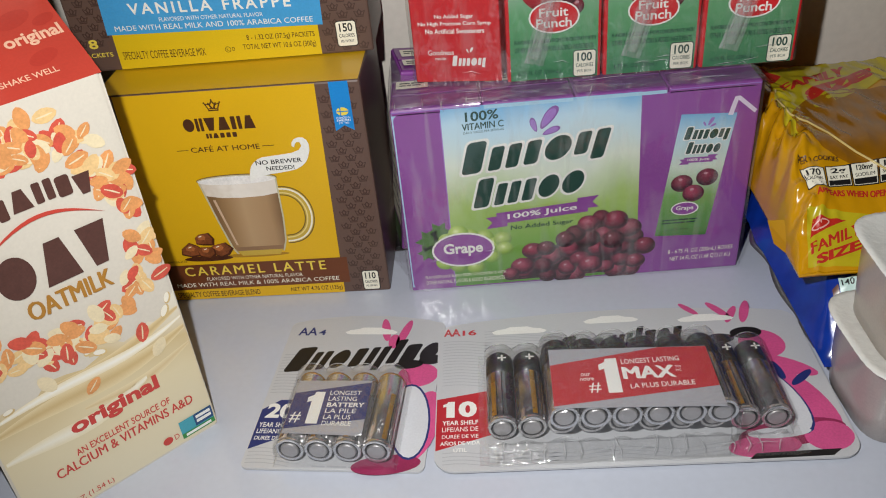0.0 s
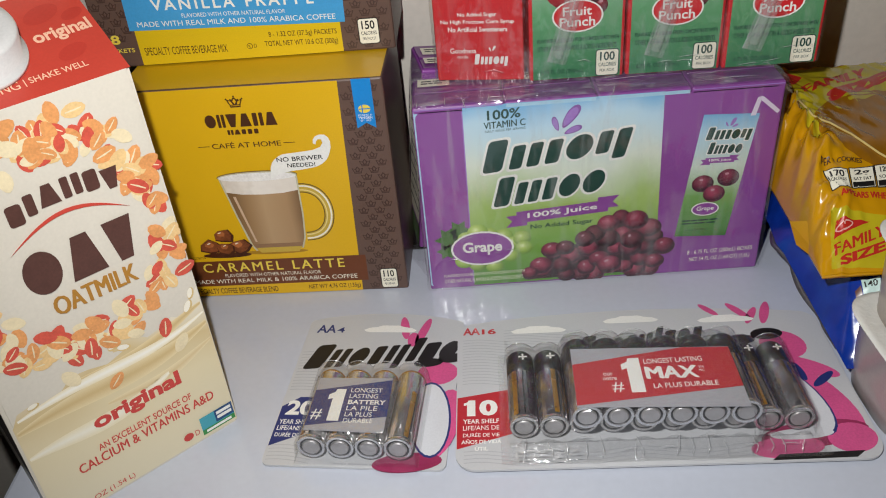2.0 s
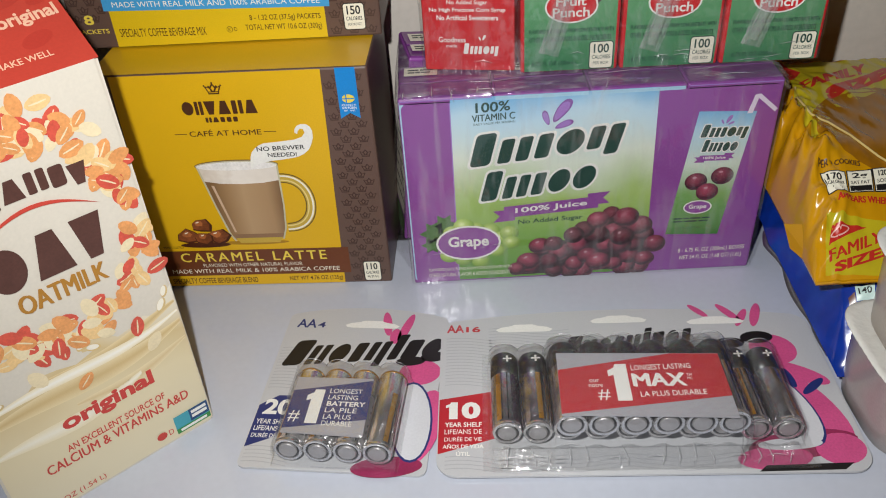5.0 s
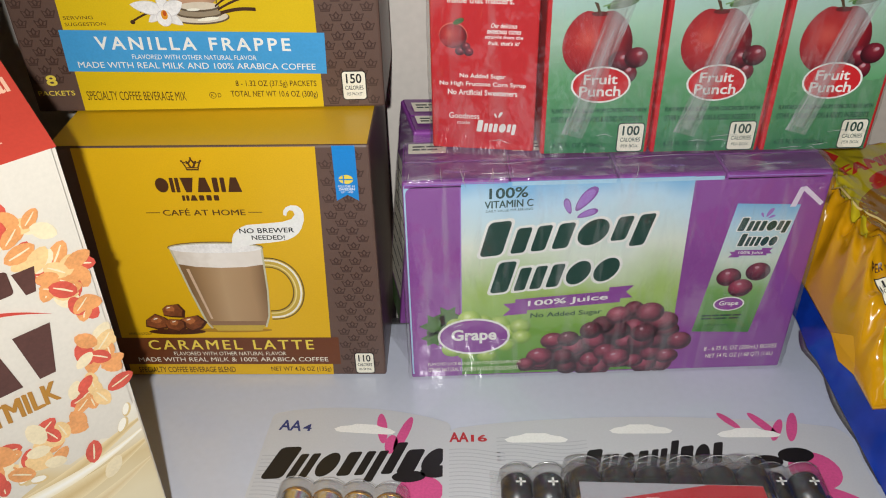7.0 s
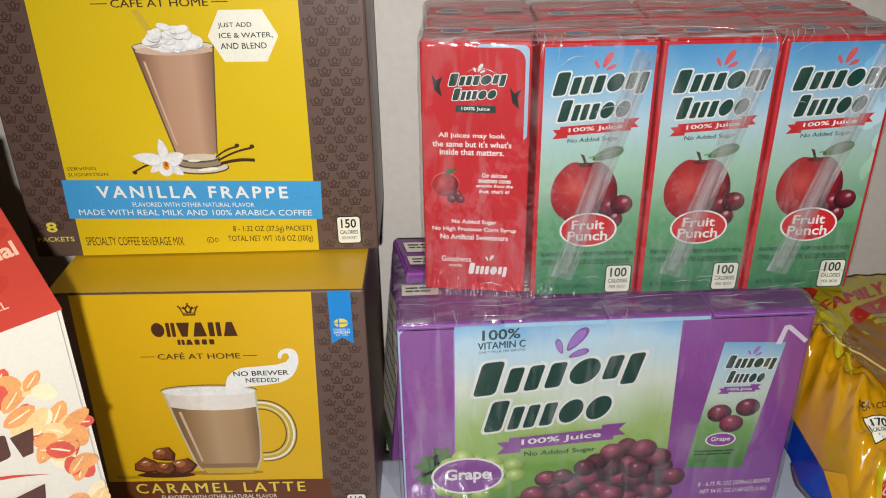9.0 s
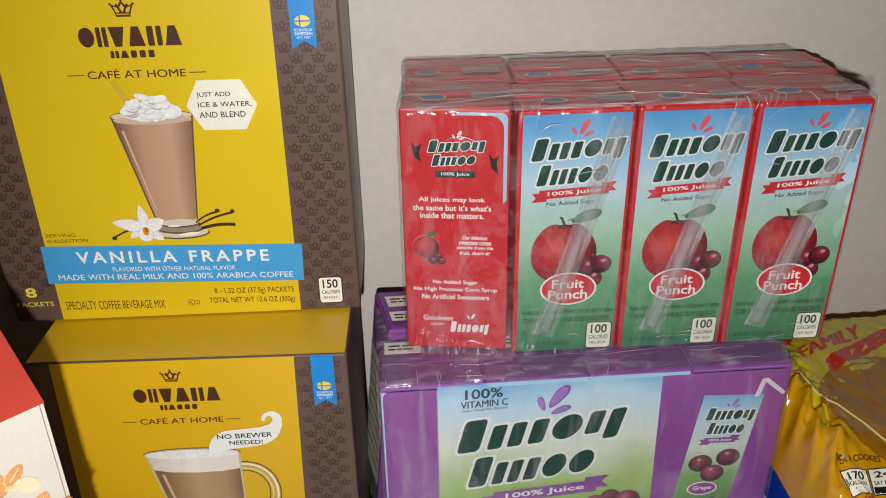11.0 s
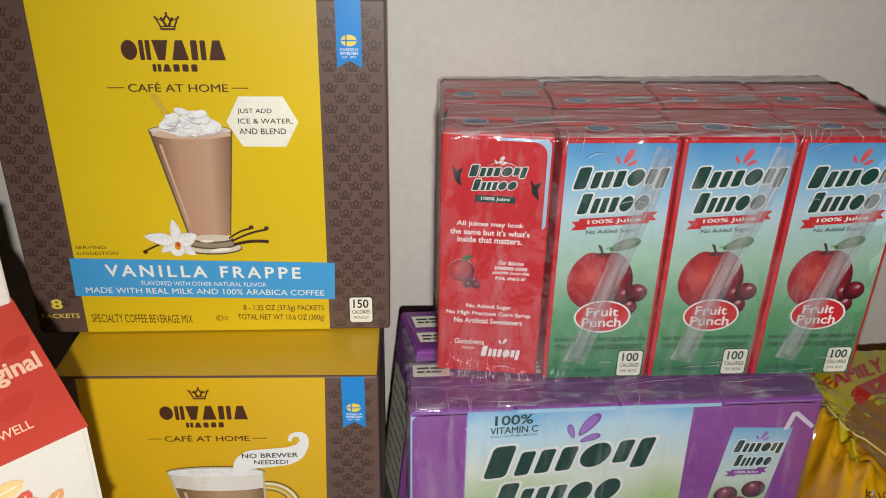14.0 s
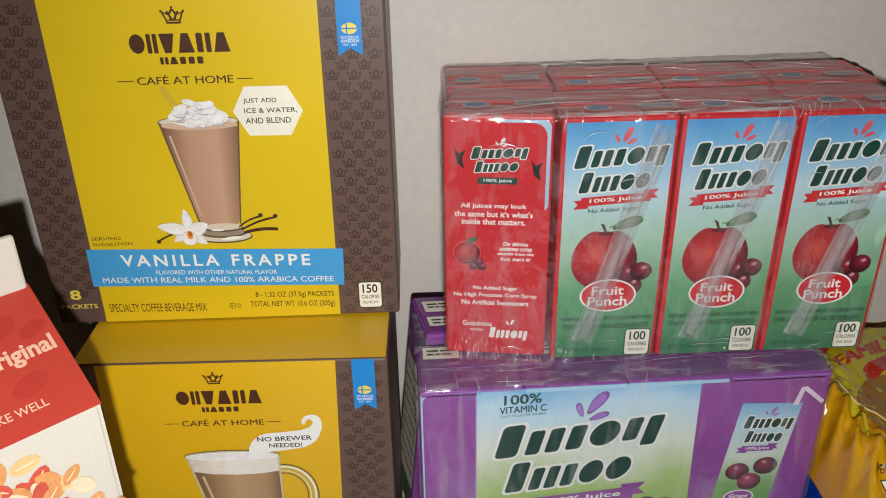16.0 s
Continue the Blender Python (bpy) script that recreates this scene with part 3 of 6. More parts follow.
# upper box: vanilla frappe
YELLOW = MATS["yellow_board"]
G, f = coffee_box(pose(-0.2275, 0.4641, 0.1402, 0, 0, -1.46), 0.1672, 0.0635, 0.1578,
                  "yellow and brown coffee carton, vanilla frappe, standing on the lower carton")
Z = 140.2
f.poly("front_panel", [(22.5, 0.6), (137.8, 0.6), (139, 157.2), (24.2, 157.2)], YELLOW, 1, "bright yellow printed front panel")
crowns(f, 139, 166.5, 1, 157)
crowns(f, 0.5, 22.5, 14, 157)
ribbon(f, 146.4, 156.8, 269.6 - Z, 157.4)
brand_head(f, 80, 280.8 - Z, 1.0)
f.poly("straw_print", [(67.6, 258 - Z), (70.4, 258.6 - Z), (77.5, 245 - Z), (74.5, 244 - Z)], mat("straw_yellow_print", S(205, 170, 50), 0.4), 2)
f.poly("shake_glass", [(66.2, 240 - Z), (100.2, 239.6 - Z), (97.6, 215 - Z), (94.6, 193 - Z), (92, 191 - Z), (79, 191 - Z), (76.4, 193 - Z), (70.8, 217 - Z)], SHAKE, 3, "printed tall glass of brown shake")
GLASSD, GLASSL = mat("dark_glass_print", S(96, 80, 62), 0.4), mat("pale_glass_print", S(214, 200, 178), 0.4)
f.ell("rim_line", 82.7, 242.3 - Z, 17.9, 2.7, GLASSD, 2.6)
f.ell("glass_rim", 82.7, 242.3 - Z, 17.5, 2.3, GLASSL, 2.8)
f.ell("shake_surface", 83, 240.6 - Z, 16.8, 2.2, mat("pale_shake_print", S(206, 172, 148), 0.4), 3.1)
f.poly("glass_edge", [(65.0, 242.6 - Z), (66.0, 242 - Z), (76.8, 192 - Z), (76.0, 192 - Z)], GLASSD, 3.3)
f.poly("glass_edge", [(99.8, 242 - Z), (100.6, 242.6 - Z), (95.2, 192 - Z), (94.6, 192 - Z)], GLASSD, 3.3)
f.poly("glass_shine", [(68.8, 236 - Z), (69.8, 236 - Z), (77.6, 197 - Z), (77, 197 - Z)], mat("light_shake_print", S(206, 172, 146), 0.4), 3.4)
for cv_f, ru, rv, mt in ((185.6, 13.2, 3.4, GLASSD), (186.0, 12.6, 3.0, GLASSL), (187.4, 10.6, 2.4, GLASSD), (187.9, 9.8, 2.0, mat("grey_glass_print", S(150, 134, 110), 0.4)), (190.2, 9.4, 2.1, GLASSD), (190.8, 8.8, 1.8, GLASSL)):
    f.ell("glass_foot", 86.6, cv_f - Z, ru, rv, mt, 3.4 + 0.05 * (cv_f - 185))
f.ell("foot_shine", 90, 184.8 - Z, 5, 0.8, CREAM, 3.9, 6)
f.ell("foot_shine", 84, 189.2 - Z, 3, 0.6, CREAM, 3.9)
CREAMS = [mat("cream_shade_print", S(176, 166, 164), 0.4, var=0.1, scale=220), mat("cream_light_print", S(214, 208, 206), 0.4, var=0.08, scale=220), CREAMW]
# whipped cream: overlapping curls, each a pale crescent with a shaded underside
rng = random.Random(12)
f.ell("cream_mass", 83, 244.4 - Z, 13.2, 4.4, CREAMW, 4.9)
for i in range(24):
    cu = 83 + 12 * (rng.random() * 2 - 1) * (1 - 0.022 * i)
    cv = 241.8 + 0.42 * i * (1 - 0.3 * abs(cu - 82) / 12) + rng.uniform(-0.6, 0.6)
    ru, rv, turn = rng.uniform(2.6, 4.6) * (1 - 0.012 * i), rng.uniform(1.3, 2.2), rng.uniform(-35, 35)
    f.ell("cream_shade", cu + 0.25, cv - 0.45 - Z, ru, rv, CREAMS[0] if i % 3 == 0 else CREAMS[1], 5 + 0.05 * i, turn)
    f.ell("cream_swirl", cu, cv - Z, ru * 0.96, rv * 0.9, CREAMW, 5.025 + 0.05 * i, turn)
POD = mat("vanilla_pod_print", S(66, 38, 24), 0.4, var=0.3, scale=200)
for (a, b), (c, e), w in (((94, 190.5), (104.5, 195.6), 1.0), ((95, 189), (111.5, 195), 1.1), ((96, 187.4), (112, 188.8), 1.6), ((56, 184.6), (70, 189.4), 1.0), ((60, 188.6), (70, 190.6), 0.9)):
    bend = lambda t, o: (a + (c - a) * t, b + (e - b) * t + 0.9 * math.sin(math.pi * t) + o - Z)
    f.poly("vanilla_pod", [bend(t / 6, -w / 2) for t in range(7)] + [bend(t / 6, w / 2) for t in range(6, -1, -1)], POD, 4)
for cu, cv in ((104.6, 196.2), (111.4, 195.6), (55.6, 184)):
    f.ell("pod_tip", cu, cv - Z, 1.1, 1.0, POD, 4.1)
for k, (ang, ln, wd) in enumerate(((205, 9, 2.2), (315, 10, 2.4), (160, 15, 3.2), (88, 12, 2.5), (18, 10, 3.6))):
    for lay, size, mt in ((0, 1.0, CREAMS[1]), (0.03, 0.86, CREAMW)):
        axis = [(70.6 + ln * t * math.cos(radians(ang + 6 * t)), 188.6 - Z + ln * t * math.sin(radians(ang + 6 * t))) for t in (i / 8 for i in range(9))]
        wide = lambda i, sg: (axis[i][0] - sg * size * wd * math.sin(math.pi * min(1, (i / 8) ** 0.75)) ** 0.7 * math.sin(radians(ang)), axis[i][1] + sg * size * wd * math.sin(math.pi * min(1, (i / 8) ** 0.75)) ** 0.7 * math.cos(radians(ang)))
        f.poly("vanilla_petal", [wide(i, 1) for i in range(9)] + [wide(i, -1) for i in range(7, 0, -1)], mt, 6.6 + 0.08 * k + lay)
f.ell("flower_lip", 70.4, 185.6 - Z, 3.6, 3.8, CREAMS[1], 7.2)
f.ell("flower_lip", 70.3, 185.4 - Z, 3.2, 3.4, CREAMW, 7.25)
f.ell("flower_heart", 70.7, 187.2 - Z, 1.5, 2.2, mat("orange_flower_print", S(226, 150, 40), 0.4), 7.3)
f.ell("flower_heart", 70.9, 187.8 - Z, 0.8, 1.2, mat("red_flower_print", S(190, 80, 30), 0.4), 7.35)
f.poly("hexagon_badge", [(98.5, 246.4 - Z), (104.5, 257.5 - Z), (123, 257.5 - Z), (129, 246.2 - Z), (123, 235 - Z), (104.5, 235.2 - Z)], CREAM, 6, "cream six-sided badge print")
for i, s in enumerate(("JUST ADD", "ICE & WATER,", "AND BLEND")):
    wd = (14.5, 23, 20)[i]
    f.text(s, 103.5, 249.6 - Z - 4.4 * i, 103.5 + wd, 252.2 - Z - 4.4 * i, BLACK, 7, 0.006)
f.poly("frappe_band", [(20.2, 161 - Z), (140.9, 157.6 - Z), (141.6, 177.4 - Z), (20.8, 181 - Z)], SKYBLUE, 3, "light blue name band")
f.text("VANILLA FRAPPE", 36, 170.2 - Z, 125.5, 176.4 - Z, WHITE, 4, 0.02, slope=-0.028, space=1.35)
f.text("FLAVORED WITH OTHER NATURAL FLAVOR", 51.5, 165.7 - Z, 109, 168 - Z, WHITE, 4, slope=-0.028)
f.text("MADE WITH REAL MILK AND 100% ARABICA COFFEE", 25.5, 161.2 - Z, 136, 164.2 - Z, WHITE, 4, 0.006, slope=-0.028)
f.text("SPECIALTY COFFEE BEVERAGE MIX", 25.4, 145.7 - Z, 72.5, 150.3 - Z, INK, 2, 0.004, slope=-0.025)
f.text("8 - 1.32 OZ (37.5g) PACKETS", 97.2, 150.8 - Z, 135.4, 154.6 - Z, INK, 2, 0.004, slope=-0.02)
f.text("TOTAL NET WT 10.6 OZ (300g)", 94.1, 145.4 - Z, 135.4, 149.4 - Z, INK, 2, 0.004, slope=-0.02)
f.ell("kosher_mark", 85.4, 147.6 - Z, 1.7, 1.7, INK, 2)
f.ell("kosher_ring", 85.4, 147.6 - Z, 1.4, 1.4, YELLOW, 3)
f.text("K", 84.7, 146.8 - Z, 86.1, 148.4 - Z, INK, 4)
f.text("D", 87.8, 146.5 - Z, 89.4, 148.7 - Z, INK, 2)
f.text("SERVING", 24.5, 185.6 - Z, 38, 187.2 - Z, INK, 2)
f.text("SUGGESTION", 24.5, 182.6 - Z, 43, 184.2 - Z, INK, 2)
f.text("8", 8, 153.8 - Z, 13.2, 159.2 - Z, GOLD, 2, 0.03)
f.text("PACKETS", 2.5, 148.8 - Z, 20, 151.3 - Z, GOLD, 2, 0.01)
calories(f, 147.8, 4.2, 10.8, 13.9, "150")
top = Face(G, pose(0, 0, 0.1578))
top.rect("top_panel", 0.8, 0.8, 166.4, 62.6, YELLOW, 1, label="yellow top of the carton with a large crown")
top.swarm("top_crown", CROWN, [(84, 34, 4.4, 0)], mat("shadow_gold_print", S(150, 112, 22), 0.4), 2)

# ---- juice packs ----
STEM = mat("fruit_stem_print", S(84, 60, 34), 0.4)
APPLE = ball("apple_print", [(0.08, S(208, 84, 74)), (0.26, S(186, 48, 48)), (0.5, S(158, 30, 40)), (0.66, S(104, 18, 30)), (0.8, S(70, 12, 22))], cx=0.36, cy=0.6, vary=0.04, cscale=90)
CHERRY = ball("cherry_print", [(0.1, S(196, 120, 124)), (0.2, S(132, 36, 52)), (0.45, S(96, 20, 36)), (0.7, S(48, 12, 22))], cx=0.6, cy=0.68, vary=0.12)
PUNCHFACE = grad("blue_to_green_print", [(0, S(58, 126, 84)), (0.3, S(98, 160, 110)), (0.52, S(168, 204, 178)), (0.72, S(190, 216, 226)), (0.88, S(126, 186, 222)), (1, S(74, 150, 208))], 1, 0.0, 0.122, cloud=0.12)
GRAPEFACE = grad("sky_and_grass_print", [(0, S(84, 140, 44)), (0.25, S(122, 168, 66)), (0.45, S(168, 196, 110)), (0.68, S(222, 230, 214)), (0.9, S(190, 220, 236)), (1, S(126, 184, 224))], 1, 0.0, 0.12, cloud=0.3, cscale=22)
GRAPE = ball("grape_print", [(0.04, S(190, 132, 144)), (0.13, S(164, 86, 104)), (0.34, S(134, 52, 72)), (0.55, S(94, 32, 50)), (0.7, S(44, 16, 28)), (0.82, S(92, 46, 60))], cx=0.42, cy=0.66, vary=0.5, cloud=0.3, cscale=220)
GREENGRAPE = ball("green_grape_print", [(0.06, S(226, 236, 176)), (0.25, S(184, 206, 112)), (0.5, S(146, 178, 74)), (0.75, S(96, 134, 46))], vary=0.1)
FOILTOP = mat("purple_top_board", S(118, 56, 128), 0.3, var=0.15, scale=60)
# the tops' red is lifted to make up for the torch's grazing light
REDTOP = mat("lifted_red_top_board", S(216, 58, 64), 0.3, var=0.15, scale=60)
WRAP = film("shrink_wrap", 0.015, 0.06, bscale=110, bump=0.9, stretch=(1, 1, 0.4), gain=0.15, base=0.1, dist=0.004, streak=0.11, fine=(2.2, 1, 0.5))
WRAP2 = film("tight_shrink_wrap", 0.015, 0.06, bscale=90, bump=0.5, stretch=(1, 1, 0.4), gain=0.2, base=0.07, streak=0.14, fine=(2.6, 1, 0.35))
WRAPTOP = film("creased_shrink_wrap", 0.13, 0.16, bscale=80, bump=1.0, stretch=(0.35, 2.2, 1), gain=0.07, base=0.08, dist=0.005, streak=0.5, fine=(0.7, 4.5, 1))
WRAPTOP2 = film("tight_top_wrap", 0.04, 0.1, bscale=90, bump=0.8, stretch=(0.6, 1.6, 1), gain=0.08, base=0.08, dist=0.004, streak=0.28, fine=(1.2, 3.0, 1))
LOGO1 = [("bar", 0.78, 0, 1.0), ("pair", 0.95, 0, 0.74), ("bar", 0.55, 0, 0.74), ("disc", 0.82, 0, 0.76), ("tail", 1.0, 0.05, 0.74)]
LOGO2 = [("bar", 0.78, 0, 1.0), ("pair", 0.95, 0, 0.74), ("bar", 0.55, 0, 0.74), ("disc", 0.82, 0, 0.76), ("disc", 0.86, 0, 0.76)]
PETAL = [(0.36 * math.sin(2 * math.pi * i / 20) * (1.15 - 0.35 * math.cos(2 * math.pi * i / 20 + 0.6)) + 0.12 * math.cos(2 * math.pi * i / 20) ** 2, 0.12 - 1.12 * math.cos(2 * math.pi * i / 20)) for i in range(20)]


def juice_mark(f, u0, v0, u1, v1, material=GREEN, rim=WHITE, sprig=PINKRED, layer=2, slope=0.05):
    """The two-line maker's mark as plain blocks with a pale rim, and the sprig over it."""
    h = v1 - v0
    w = u1 - u0
    rows = ((LOGO1, u0, v0 + 0.56 * h, u1, v1), (LOGO2, u0 + 0.07 * w, v0 + 0.04 * h, u0 + 0.84 * w, v0 + 0.46 * h))
    for spec, a, b, c, e in rows:
        if rim:
            f.marks(a, b, c, e, spec, rim, layer, 0.25, slope, grow=0.03 * h, name="logo_rim")
        f.marks(a, b, c, e, spec, material, layer + 1, 0.25, slope)
    if sprig:
        s = 0.115 * h
        cu, cv = u0 + 0.53 * w, v1 + 0.02 * h
        f.swarm("sprig", PETAL, [(cu - 0.9 * s, cv + 0.5 * s, s * 0.7, 0.5), (cu + 0.6 * s, cv + 1.2 * s, s * 1.25, -0.5), (cu + 1.3 * s, cv + 0.1 * s, s * 0.8, -1.1)], sprig, layer + 1)


def banner(f, u0, v0, u1, v1, words, material, layer=3, slope=0.06, ink=WHITE, tail=0.0):
    um, du = (u0 + u1) / 2, (u1 - u0) / 2
    k = (v1 - v0)
    t = tail or 0.8 * k
    q = lambda u, v: (u, v + slope * (u - um))
    f.poly("banner", [q(u0, v0), q(u1, v0), q(u1, v1), q(u0, v1)], material, layer + 1)
    f.poly("banner_tail", [q(u0 - t, v0 - 0.3 * k), q(u0 + t, v0 - 0.3 * k), q(u0 + t, v1 - 0.3 * k), q(u0 - t, v1 - 0.3 * k), q(u0 - 0.4 * t, v0 + 0.2 * k)], material, layer)
    f.poly("banner_tail", [q(u1 - t, v0 + 0.3 * k), q(u1 + t, v0 + 0.3 * k), q(u1 + 0.4 * t, v0 + 0.8 * k), q(u1 + t, v1 + 0.3 * k), q(u1 - t, v1 + 0.3 * k)], material, layer)
    f.text(words, u0 + 0.12 * (u1 - u0), v0 + 0.2 * k, u1 - 0.12 * (u1 - u0), v1 - 0.2 * k, ink, layer + 2, 0.02, slope=slope)


def box_body(parent, m, w, d, h, material, topmat, name="juice_box", label=""):
    """A brick carton with a folded top: raised seam, and the two folded ears at its sides."""
    b = part(name, box_bm(0, 0, 0, w, d, h, 0.0011), material, parent, label, m)
    part("top_fold", box_bm(0.0008, 0.0008, h - 0.0002, w - 0.0008, d - 0.0008, h + 0.0007, 0.0005, 1), topmat, b)
    part("top_seam", box_bm(0.001, d * 0.5 - 0.003, h + 0.0006, w - 0.001, d * 0.5 + 0.003, h + 0.0014, 0.0004, 1), topmat, b)
    return b


def shell(name, parent, x0, y0, z0, x1, y1, z1, material, n, amp, seed, label="", open_below=True, topmat=None):
    """A creased wrap round a pack: a fine-meshed rounded box, pushed in and out."""
    bm = box_bm(x0, y0, z0, x1, y1, z1)
    if open_below:
        bmesh.ops.delete(bm, geom=[q for q in bm.faces if q.normal.z < -0.5], context="FACES")
    bmesh.ops.subdivide_edges(bm, edges=bm.edges[:], cuts=n, use_grid_fill=True)
    r = 0.0034
    for v in bm.verts:
        p = v.co.copy()
        c = Vector((min(max(p.x, x0 + r), x1 - r), min(max(p.y, y0 + r), y1 - r), min(max(p.z, z0 + r), z1 - r)))
        if p.z < z0 + r:
            c.z = p.z
        d = (p - c)
        nrm = d.normalized() if d.length > 1e-9 else Vector((0, 0, 1))
        near = sorted((min(p.x - x0, x1 - p.x), min(p.y - y0, y1 - p.y), z1 - p.z))[1]
        edge = math.exp(-max(0.0, near) / 0.012)
        k = noise.noise(Vector((p.x * 45 + seed, p.y * 60, p.z * 25))) + 0.6 * noise.noise(Vector((p.x * 120, p.y * 150 + seed, p.z * 60)))
        ridge = 1 - 2.2 * abs(noise.noise(Vector((p.x * 210 + seed, p.y * 210, p.z * 90))))
        v.co = c + nrm * (r + amp * k + 1.1 * amp * edge * max(0.0, ridge))
    ob = part(name, bm, material, parent, label, smooth=True)
    ob.data.materials.append(topmat or WRAPTOP)
    for q in ob.data.polygons:
        q.material_index = 1 if q.normal.z > 0.6 else 0
    return ob


# purple pack on the worktop
P = thing("juice_pack", "purple shrink-wrapped pack of eight grape juice boxes on the worktop", "juice pack", pose(-0.0528, 0.4187, 0), "juice packs")
BW, BD, BH = 0.0494, 0.0385, 0.1215
OUT = pose(-0.0068, 0.0388, 0.0052, 0, 6.0, 10.5)
for i in range(4):
    for j in range(2):
        box_body(P, OUT if (i, j) == (0, 1) else pose(i * 0.0496, j * 0.0389, 0), BW, BD, BH - 0.0002 * (i % 2), PURPLE, FOILTOP)
f = Face(P, front())
SKYEDGE = mat("pale_sky_print", S(170, 208, 230), 0.38, var=0.1, scale=60)
f.rect("sky_margin", 0.6, 3, 5, 119.6, SKYEDGE, 0.5)
for i in range(4):
    f.rect("upper_edge", i * 49.6 + 0.9, 118.4, i * 49.6 + 48.6, 120.4, (PURPLE, SKYEDGE, SKYEDGE, PURPLE)[i], 2.6 if i in (1, 2) else 1)
# highlight along the top front edges, painted as thin lilac strips
for i in (0, 3):
    f.rect("edge_light", i * 49.6 + 0.9, 119.9, i * 49.6 + 48.6, 120.5, LILAC, 3)
f.rect("purple_field", 1.4, 1, 197, 119, PURPLE, 1, 4, "purple printed field")
f.rect("shade_line", 26.4, 3, 27.0, 118, LILAC, 2)
f.poly("meadow_panel", [(27, 1.5), (137, 1.5), (134.5, 120.6), (27, 120.6)], GRAPEFACE, 2, "soft sky and meadow picture panel")
f.text("100%", 40, 111.8, 58, 117.6, GREEN, 3, 0.02, slope=0.04)
f.text("VITAMIN C", 38, 106.8, 60.5, 110.8, GREEN, 3, 0.02, slope=0.04)
f.text("DAILY VALUE PER SERVING", 38.5, 104.6, 60.5, 105.9, GREEN, 3, slope=0.04)
juice_mark(f, 33, 57.5, 117, 102.5, GREEN, WHITE, None, 3, 0.1)
LILAC2 = mat("deep_lilac_print", S(134, 84, 160), 0.38)
for cu, cv, r, turn in ((76.6, 106, 4.0, 0.3), (84, 110, 7.0, -0.62), (85.6, 102.4, 4.6, -1.2)):
    f.swarm("sprig", PETAL, [(cu, cv, r, turn)], LILAC2, 4)
    f.swarm("sprig_light", PETAL, [(cu, cv, 0.78 * r, turn)], LILAC, 4.4)
banner(f, 54, 46.5, 107, 54.2, "100% Juice", PURPLE, 5, 0.075)
f.text("No Added Sugar", 62, 39.6, 98.5, 43.6, GREEN, 5, 0.012, slope=0.04)
rng = random.Random(8)
for cu, cv in ((24, 36), (31, 40), (38, 38), (46, 36), (52, 31), (58, 27), (44, 28), (50, 22), (22, 20), (30, 17), (40, 15), (57, 34)):
    r = rng.uniform(4.8, 6.2)
    f.ell("green_grape", cu, cv, r, 0.92 * r, GREENGRAPE, 3.2 + 0.001 * cu * (cv % 7), 0)
for cu, cv, r in ((14, 36, 7), (20, 42, 6), (12, 28, 5)):
    f.poly("vine_leaf", [(cu + r * (1 + 0.28 * (-1) ** i) * math.cos(2 * math.pi * i / 12), cv + r * (1 + 0.28 * (-1) ** i) * math.sin(2 * math.pi * i / 12)) for i in range(12)], LEAF, 3)
GLINT = mat("grape_glint_print", S(190, 146, 156), 0.4)
pts = [(66, 14), (74, 22), (84, 25), (92, 29), (100, 35), (108, 40), (116, 42), (124, 39), (130, 33), (136, 28), (139, 20), (70, 7), (79, 13), (88, 17), (97, 22), (106, 30), (115, 33), (123, 29), (131, 23), (84, 6), (93, 9), (102, 14), (111, 22), (120, 20), (128, 14), (136, 11), (100, 5), (110, 11), (118, 8), (126, 5), (134, 4), (60, 7), (92, 4)]
f.poly("grape_shade", [(58, 3), (62, 12), (76, 22), (92, 28), (106, 38), (118, 41), (130, 34), (138, 24), (139, 4)], mat("grape_shade_print", S(48, 22, 28), 0.4, var=0.3, scale=120), 3.9)
order = sorted(pts, key=lambda c: math.sin(c[0] * 7.3 + c[1] * 3.1))
for i, (cu, cv) in enumerate(order):
    cu, cv = cu + rng.uniform(-2.2, 2.2), max(4.5, cv + rng.uniform(-2, 2))
    r = rng.uniform(5.2, 7.8)
    q = rng.uniform(0.82, 1)
    f.ell("red_grape", cu, cv, r, r * q, GRAPE, 4 + 0.03 * i, 0, n=20)
    if rng.random() < 0.5:
        f.ell("grape_glint", cu - 0.25 * r, cv + 0.4 * r, rng.uniform(0.12, 0.2) * r, 0.1 * r, GLINT, 4.02 + 0.03 * i, rng.uniform(0, 60), n=8)
f.ell("flavour_oval_rim", 33.2, 28.4, 18.8, 12.2, WHITE, 5.2)
f.ell("flavour_oval", 33.2, 28.4, 17.6, 11, PURPLE, 5.4, label="purple oval flavour badge")
f.text("Grape", 21.5, 23.6, 45, 33.4, WHITE, 5.6, 0.03)
f.text("FLAVORED JUICE BLEND FROM CONCENTRATE WITH", 9, 8.2, 58, 11.0, CREAM, 5.6)
f.text("OTHER NATURAL FLAVORS & ADDED INGREDIENTS", 9, 4.4, 57, 7.2, CREAM, 5.6)
sk = lambda u, v: (156.5 + u + (v - 105.2) * 0.124, v - 0.05 * u)
f.poly("small_box_picture", [sk(0, 105.2), sk(30, 105.2), sk(30, 27), sk(0, 27)], grad("small_box_print", [(0, S(60, 124, 50)), (0.35, S(120, 170, 90)), (0.6, S(206, 222, 206)), (0.85, S(176, 212, 230)), (1, S(112, 176, 218))], 1, 0.025, 0.105, cloud=0.1), 3, "printed picture of a single juice box")
juice_mark(f, 158, 80, 183, 97, GREEN, WHITE, LILAC, 4, -0.02)
banner(f, 160, 75, 176, 78.4, "100% Juice", PURPLE, 4, -0.02)
